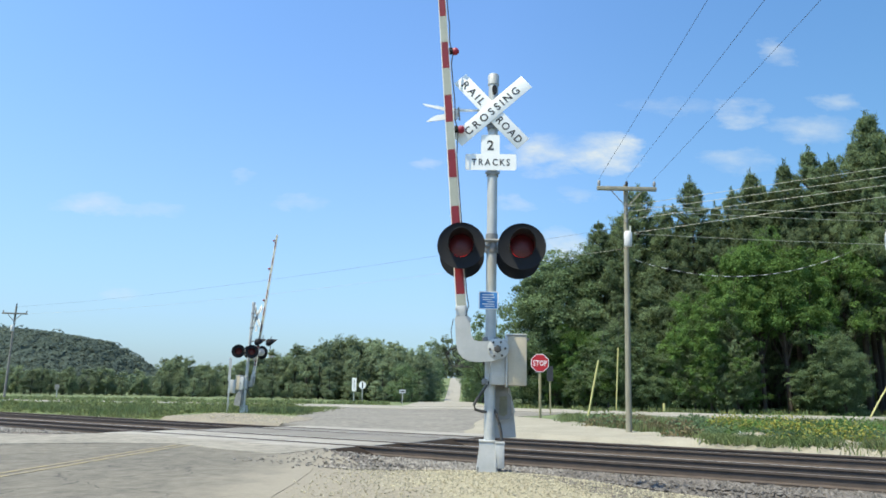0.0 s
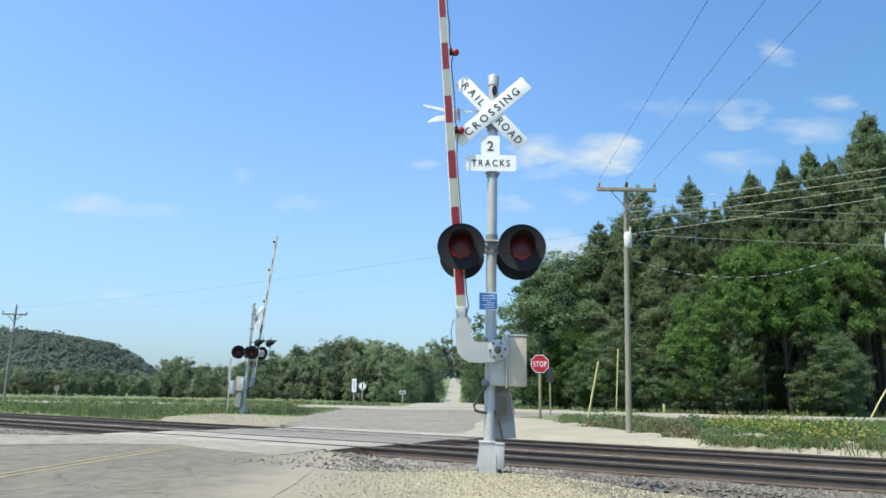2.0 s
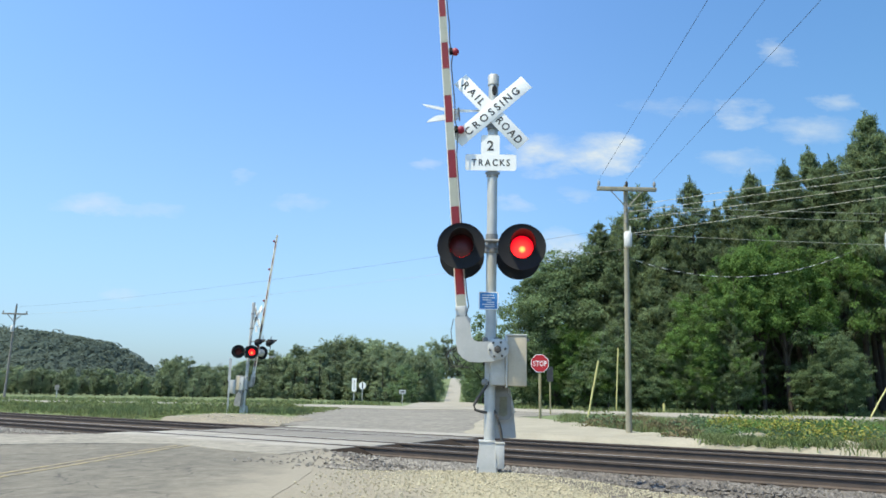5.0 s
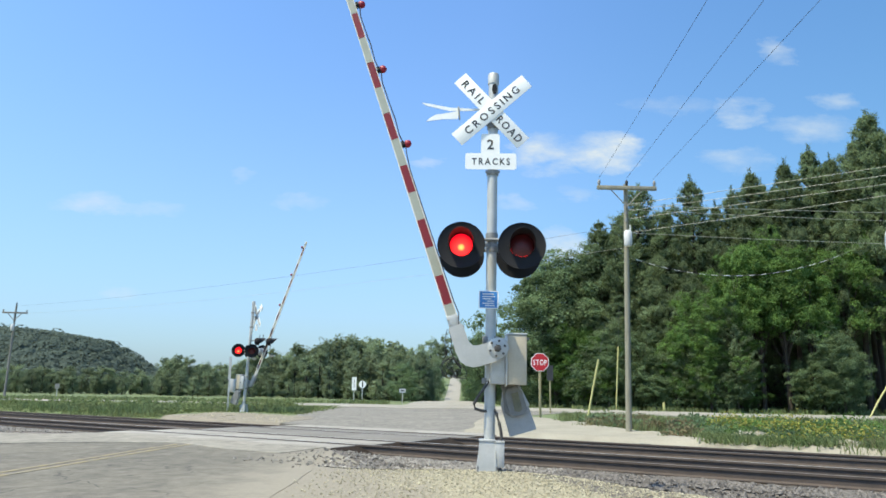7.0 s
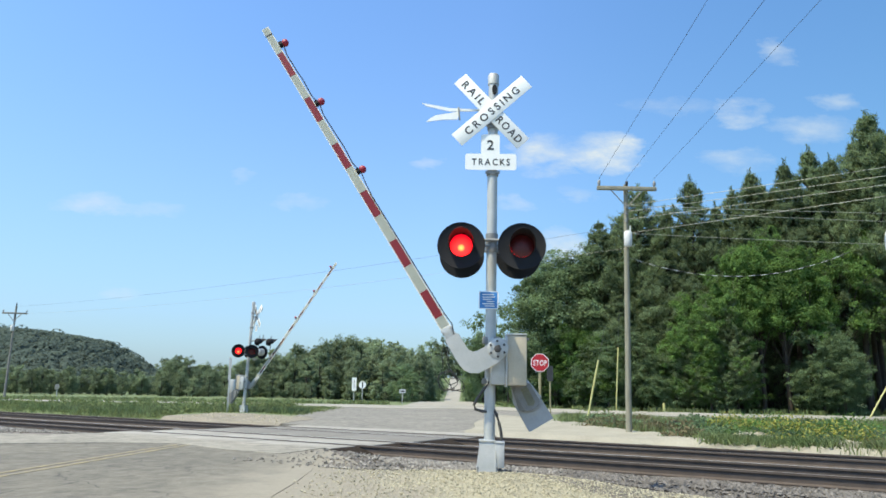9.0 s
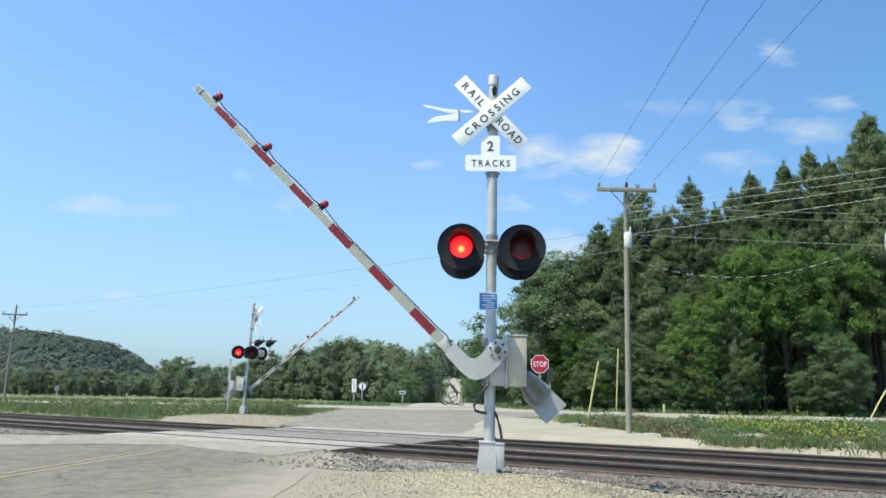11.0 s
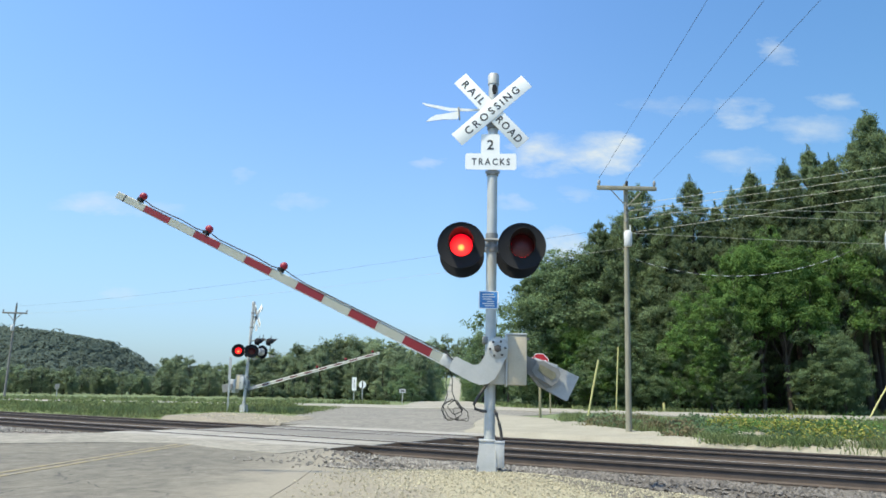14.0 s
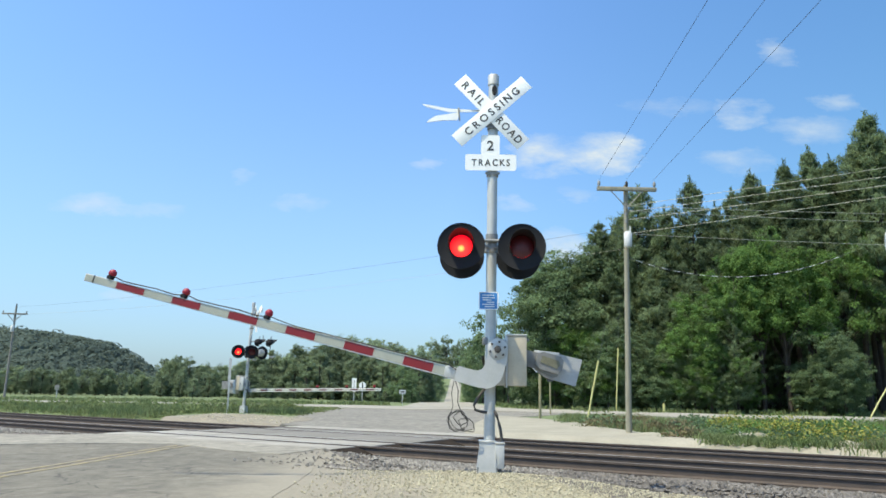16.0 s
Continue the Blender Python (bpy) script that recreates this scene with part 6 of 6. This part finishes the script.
def build_stones():
    def bed(n):
        for (a, za), (b, zb) in zip(((9.9, -0.50), (10.5, -0.35), (11.1, -0.165), (12.95, -0.15), (15.2, -0.24), (18.2, -0.27)), ((10.5, -0.35), (11.1, -0.165), (12.95, -0.15), (15.2, -0.24), (18.2, -0.27), (19.2, -0.45))):
            if n <= b:
                return za + (zb - za) * (n - a) / (b - a)
        return -0.45

    def dirty_ballast(r):
        p = track_point(r.uniform(-5.0 + 0.6 * r.normal(), 8.0), r.uniform(8.6, 11.95))
        n = p.dot(ACROSS)
        return (p.x, p.y, max(land(p.x, p.y) + 0.012, bed(n) if n > 9.9 else -9) + 0.014)

    def near_ballast(r):
        n, s = r.uniform(8.5, 11.95), r.uniform(-9.1, -4.6)
        while s < -6.2 and n < 11.2 and r.uniform() < min(0.97, 0.35 * (-6.2 - s) + 0.2 * (11.2 - n)):
            n, s = r.uniform(8.5, 11.95), r.uniform(-9.1, -4.6)
        p = track_point(s, n)
        return (p.x, p.y, max(land(p.x, p.y) + 0.012, bed(n) if n > 9.9 else -9) + 0.012)

    def mid_ballast(r):
        n = r.choice([r.uniform(12.3, 13.6), r.uniform(13.8, 16.0), r.uniform(16.2, 18.4)])
        return tuple(track_point(r.uniform(-9.2, 9), n, bed(n) + 0.035))

    def left_ballast(r):
        while True:
            n, s = r.uniform(9.2, 11.9), r.uniform(-38, -16.6)
            if n > 9.5 + 1.5 * ease(-18.2, -16.6, s) + r.normal() * 0.2:
                break
        return tuple(track_point(s, n, float(np.interp(n, (9.2, 9.8, 10.6, 11.3, 11.9), (-0.02, 0.03, 0.0, -0.09, -0.13))) + 0.02))

    def mound(r):
        while True:
            x, y = max(r.uniform(-1.8, 4.5), r.uniform(-1.8, 3)), r.uniform(6.2, 12.5)
            if x * ACROSS.x + y * ACROSS.y < 8.9 + 0.5 * math.sin(x * 2):
                return (x, y, land(x, y) + 0.02)

    def dirt_chips(r):
        x = r.uniform(-10.2, -5.4)
        y = r.uniform(25.4, 31.5) - 0.55 * (x + 8.0)
        return (x, y, land(x, y) + 0.03)

    def crumbs(r):
        return (-1.9 + abs(r.normal()) * 0.9 - 0.3, r.uniform(6.4, 12.8), 0.028)

    stones("ballast_stones", 8500, near_ballast, 0.018, 0.050, M["stone"], "loose grey crushed stones of the ballast", 1)
    stones("ballast_stones", 19000, dirty_ballast, 0.020, 0.056, M["stone_dirty"], "dirt-darkened crushed stones along the rails", 8)
    stones("ballast_stones", 9000, mid_ballast, 0.022, 0.052, M["stone_oily_shaded"], "grey crushed stones between the rails", 2)
    stones("ballast_stones", 10000, left_ballast, 0.025, 0.065, M["stone"], "grey crushed stones of the farther ballast", 3)
    stones("gravel_chips", 24000, mound, 0.004, 0.016, M["stone_pale"], "pale limestone chips on the shoulder", 4)
    stones("gravel_chips", 900, dirt_chips, 0.012, 0.045, M["stone_pale"], "pale chips on the trodden dirt", 7)
    stones("asphalt_crumbs", 170, crumbs, 0.006, 0.024, M["stone_dark"], "dark crumbs of broken asphalt at the road's edge", 5)


build_stones()


# ---- poles, wires and road signs ----
def utility_pole(x, y, height, label, mat, turn, transformer, lean=0.0, drop=0.16):
    z = land(x, y)
    p = thing("utility_pole", label, "utility pole", pose(x, y, z - 0.02, 0, lean, turn), group="utility poles")
    part("pole_shaft", Shape().tube([(0, 0, -0.3), (0, 0, height * 0.5), (0, 0, height)], [0.092, 0.081, 0.07], 14), mat, p)
    arm_z = height - drop
    part("cross_arm", Shape().box((1.85, 0.10, 0.125), pose(0, -0.13, arm_z), 0.012), mat, p)
    for sx in (-1, 1):
        part("arm_brace", Shape().tube([(sx * 0.02, -0.15, arm_z - 0.59), (sx * 0.5, -0.15, arm_z - 0.06)], 0.016 if drop < 0.3 else 0.03, 6), M["galv_dark"], p)
    for dx in (-0.86, 0.0, 0.86):
        base = height if dx == 0 and drop > 0.3 else arm_z + 0.06
        ins = [(dx, -0.13 if base != height else 0, base), (dx, -0.13 if base != height else 0, base + 0.08), (dx, -0.13 if base != height else 0, base + 0.15), (dx, -0.13 if base != height else 0, base + 0.20)]
        part("insulator", Shape().tube(ins, [0.02, 0.05, 0.045, 0.02], 10), M["cable"] if dx == 0 else M["galv_dark"], p)
    if transformer:
        can = part("transformer", Shape().tube([(0.0, -0.24, height - 2.05), (0.0, -0.24, height - 2.0), (0.0, -0.24, height - 1.62), (0.0, -0.24, height - 1.56)], [0.10, 0.125, 0.125, 0.08], 16), M["transformer"], p, "pale grey transformer can")
        part("bushing", Shape().tube([(0.07, -0.24, height - 1.58), (0.07, -0.24, height - 1.38)], [0.03, 0.018], 8), M["transformer"], can)
        for z1 in (height - 0.75, height - 0.95, height - 1.2):
            part("spool", Shape().tube([(-0.02, -0.12, z1 - 0.05), (-0.02, -0.12, z1 + 0.05)], 0.04, 8), M["galv_dark"], p)
    return p


def wire(a, b, sag, mat, label, radius=0.012):
    a, b = Vector(a), Vector(b)
    path = [a.lerp(b, k / 24) - Vector((0, 0, sag * 4 * (k / 24) * (1 - k / 24))) for k in range(25)]
    ob = part("overhead_wire", Shape().tube(path, radius, 5), mat)
    return tagged(ob, label, "wire", "overhead wires")


RIGHT_POLE, LEFT_POLE = (5.58, 21.4, 7.7), (-34.1, 56.0, 7.35)


def build_lines():
    utility_pole(5.58, 21.4, 7.7, "weathered wooden utility pole with a grey transformer", M["pole"], -3, True, 1.4)
    utility_pole(-34.1, 56.0, 7.35, "grey wooden utility pole at the field's edge", M["pole_far"], 10, True, 0.2, 0.62)
    x, y, h = RIGHT_POLE
    x += 0.18
    for dx, ex in ((-0.86, 4.3 - 0.4), (0.0, 5.2), (0.86, 6.4)):
        wire((x + dx, y - 0.1, h + 0.10), (ex - 1.8, -34, 7.8), 0.25, M["wire_dark"], "thin dark power line overhead", 0.0045)
    for z0, tx, ty, z1, sag in ((6.95, 43, -3.2, 9.3, 0.5), (6.75, 43, -3.4, 9.0, 0.55), (6.5, 43, -3.6, 8.8, 0.55), (6.05, 43, -3.8, 8.6, 0.35), (6.95, 46, 22.5, 8.0, 0.45), (6.8, 46, 23.5, 7.7, 0.5), (6.05, 46, 23, 7.0, 0.55)):
        wire((x, y - 0.1, z0), (tx, ty, z1), sag, M["wire"], "weathered pale line wire beside the tracks", 0.007)
    a, b = Vector((x, y - 0.1, 5.28)), Vector((12.8, 21.6, 5.62))
    line = wire(a, b, 0.68, M["wire_dark"], "service line with pale dashes painted for sun glints", 0.008)
    # pale tube pieces imitate sun glints on a twisted cable
    for k in range(17):
        f0, f1 = (k + 0.55) / 18, (k + 1.05) / 18
        ends = [a.lerp(b, f) - Vector((0, 0, 0.68 * 4 * f * (1 - f))) for f in (f0, f1)]
        part("sleeve", Shape().tube(ends, 0.009, 6), M["transformer"], line)
    hoop = thing("cable_hoop", "oval hoop of spare pale cable hung on the line", "cable", pose(14.40, 22.0, 6.04, 0, 0, 20))
    part("hoop", Shape().tube([(0.26 * math.cos(2 * math.pi * k / 28), 0.02 * math.sin(4 * math.pi * k / 28), 0.50 * math.sin(2 * math.pi * k / 28)) for k in range(29)], 0.020, 6), M["transformer"], hoop)
    x2, y2, h2 = LEFT_POLE
    for z0, z1, sag in ((h2 - 0.1, 6.3, 0.35), (h2 - 0.7, 5.6, 0.4)):
        wire((x2, y2, z0), (x, y, z1), sag, M["wire_dark"] if sag < 0.38 else M["wire"], "thin line wire across the road", 0.0045)
    for a, b, label in (((5.83, 28.7), (6.36, 28.7, 2.39), "pale yellow guard on a guy wire"), ((10.5, 43, 0), (10.75, 43, 3.8), "thin yellowish post before the trees"), ((21.27, 35.76), (22.43, 35.76, 1.65), "pale yellow guard on a guy wire")):
        g = thing("guy_guard", label, "guy wire", pose(a[0], a[1], land(a[0], a[1])))
        top = Vector(b) - Vector((a[0], a[1], 0))
        part("guard_tube", Shape().tube([(0, 0, -0.1), tuple(top * 0.5), tuple(top)], 0.040, 8), M["guy"], g)
        part("guy_strand", Shape().tube([tuple(top), tuple(top * 1.6)], 0.006, 5), M["wire_dark"], g)


build_lines()


def stop_sign(x, y, centre):
    z = land(x, y)
    s = thing("stop_sign", "red octagonal stop sign on a treated wooden post", "road sign", pose(x, y, z, 0, 0, 184))
    part("post", Shape().box((0.10, 0.09, centre + 0.35), pose(0, 0, (centre + 0.35) / 2 - 0.1), 0.01), M["post"], s)
    r = 0.381 / math.cos(radians(22.5))
    out = [(r * math.cos(radians(22.5 + 45 * k)), r * math.sin(radians(22.5 + 45 * k))) for k in range(8)]
    rim = part("sign_plate", Shape().prism(out, 0.006), M["white"], s, "white-rimmed octagonal plate", pose(0, 0.06, centre), smooth=False)
    part("sign_face", Shape().prism([(a * 0.93, b * 0.93) for a, b in out], 0.006), M["stop_red"], rim, "red sign face", pose(0, 0.003, 0), smooth=False)
    words("STOP", 0.34, M["white"], rim, pose(0, 0.008, -0.118) @ FACE @ Matrix.Diagonal((0.66, 0.95, 1, 1)), spacing=0.6)


def small_sign(x, y, w, h, centre, mat, label, face=None, round_plate=False, post=None, turn=180):
    s = thing("road_sign", label, "road sign", pose(x, y, land(x, y), 0, 0, turn), group="small road signs")
    part("post", Shape().box((0.07, 0.06, centre + h * 0.4), pose(0, -0.04, (centre + h * 0.4) / 2 - 0.1), 0.006), post or M["galv"], s)
    if round_plate:
        out = [(w / 2 * math.cos(2 * math.pi * k / 20), w / 2 * math.sin(2 * math.pi * k / 20)) for k in range(20)]
        pl = part("sign_plate", Shape().prism(out, 0.006), mat, s, m=pose(0, 0.01, centre))
    else:
        pl = plate_sign("sign_plate", s, pose(0, 0.01, centre), w, h, mat, 0.04)
    if face:
        part("sign_bar", Shape().box((w * face[0], 0.004, h * face[1]), pose(0, 0.006, 0)), M["letter"], pl)
    return s


stop_sign(4.22, 30.5, 2.33)
small_sign(5.5, 36.0, 0.32, 0.75, 2.0, M["letter"], "narrow dark sign plate on a treated post", None, False, M["post"])
small_sign(-7.0, 57.5, 0.36, 1.05, 1.5, M["white"], "tall white sign beside the junction", (0.12, 0.7))
small_sign(-6.33, 57.5, 0.58, 0.58, 1.45, M["white"], "round white railway warning sign", (0.16, 0.8), True)
small_sign(-3.07, 57, 0.5, 0.3, 1.0, M["sheet_back"], "small grey sign before the tree line", (0.6, 0.3))
small_sign(-36.5, 68, 0.42, 0.48, 0.95, M["galv_dark"], "small grey sign in the field")
small_sign(-9.95, 33.5, 0.12, 1.1, 2.0, M["galv"], "slim grey post beside the signal")
part_stub = thing("marker_stub", "short yellow marker post by the road", "marker post", pose(12.9, 41.5, land(12.9, 41.5)))
part("stub_post", Shape().box((0.12, 0.10, 0.55), pose(0, 0, 0.24), 0.02), M["guy"], part_stub)
litter = thing("litter", "crumpled scrap of white paper in the grass", "litter", pose(8.2, 19.6, land(8.2, 19.6) + 0.12, 10, 12, 30))
part("paper_scrap", Shape().add([(-0.12, -0.08, 0), (0.13, -0.06, 0.03), (0.11, 0.09, 0.08), (-0.10, 0.07, 0.05), (0.0, 0.0, 0.10)], [(0, 1, 4), (1, 2, 4), (2, 3, 4), (3, 0, 4), (0, 3, 2, 1)]), M["white"], litter)


# ---- what moves ----
NEAR_ARM = ((0, 85.9), (4.2, 85.9), (5.6, 85.8), (5.9, 84.7), (6.1, 83.1), (6.3, 80.9), (6.5, 78.0), (6.75, 74.6), (7, 71.5), (7.5, 67.9), (8, 64.6), (8.5, 61.5), (9, 58.1),
            (10.25, 49.9), (11.5, 41.7), (12, 38.3), (12.5, 35.2), (13, 32.1), (13.5, 29.1), (14, 25.8), (14.5, 22.7), (15, 19.6), (15.5, 16.7), (16, 13.7))
FAR_ARM = ((0, 82.6), (4.2, 82.6), (5.6, 82.5), (5.9, 81.3), (6.3, 77.6), (7, 68.2), (8, 60), (9, 52), (10.75, 38), (12.5, 24), (13.5, 16.5), (14.5, 10), (15.3, 5), (16, 1))
# starts of the half turns by which each lens goes from dark to lit and back
SWAPS = (2.4, 3.1, 3.6, 4.1, 4.6, 5.07, 5.57, 6.03, 6.5, 6.9, 7.4, 7.9, 8.4, 8.83, 9.37, 9.87, 10.33, 10.83, 11.3, 11.7, 12.2, 12.7, 13.1, 13.6, 14.1, 14.5, 15.1, 15.5)


def lens_rows(swaps):
    rows, a = [(0, pose(0, 0, 0))], 0
    for t in swaps:
        for k in range(4):
            rows.append((t + k / 30, pose(0, 0, 0, 0, 0, a + 60 * k)))
        a += 180
    return rows + [(16, pose(0, 0, 0, 0, 0, a))]


def motions():
    walk(gate_near, [(t, near_gate(a)) for t, a in NEAR_ARM])
    walk(gate_far, [(t, far_gate(a)) for t, a in FAR_ARM])
    walk(cable_coil, [(t, Matrix.Translation(near_gate(a) @ Vector((0.43, 0.02, -0.53)))) for t, a in NEAR_ARM])
    walk(near_lenses[0], lens_rows(SWAPS[1:]))
    walk(near_lenses[1], lens_rows(SWAPS))
    walk(far_lenses[2], lens_rows(SWAPS))
    walk(far_lenses[3], lens_rows(SWAPS[1:]))


motions()
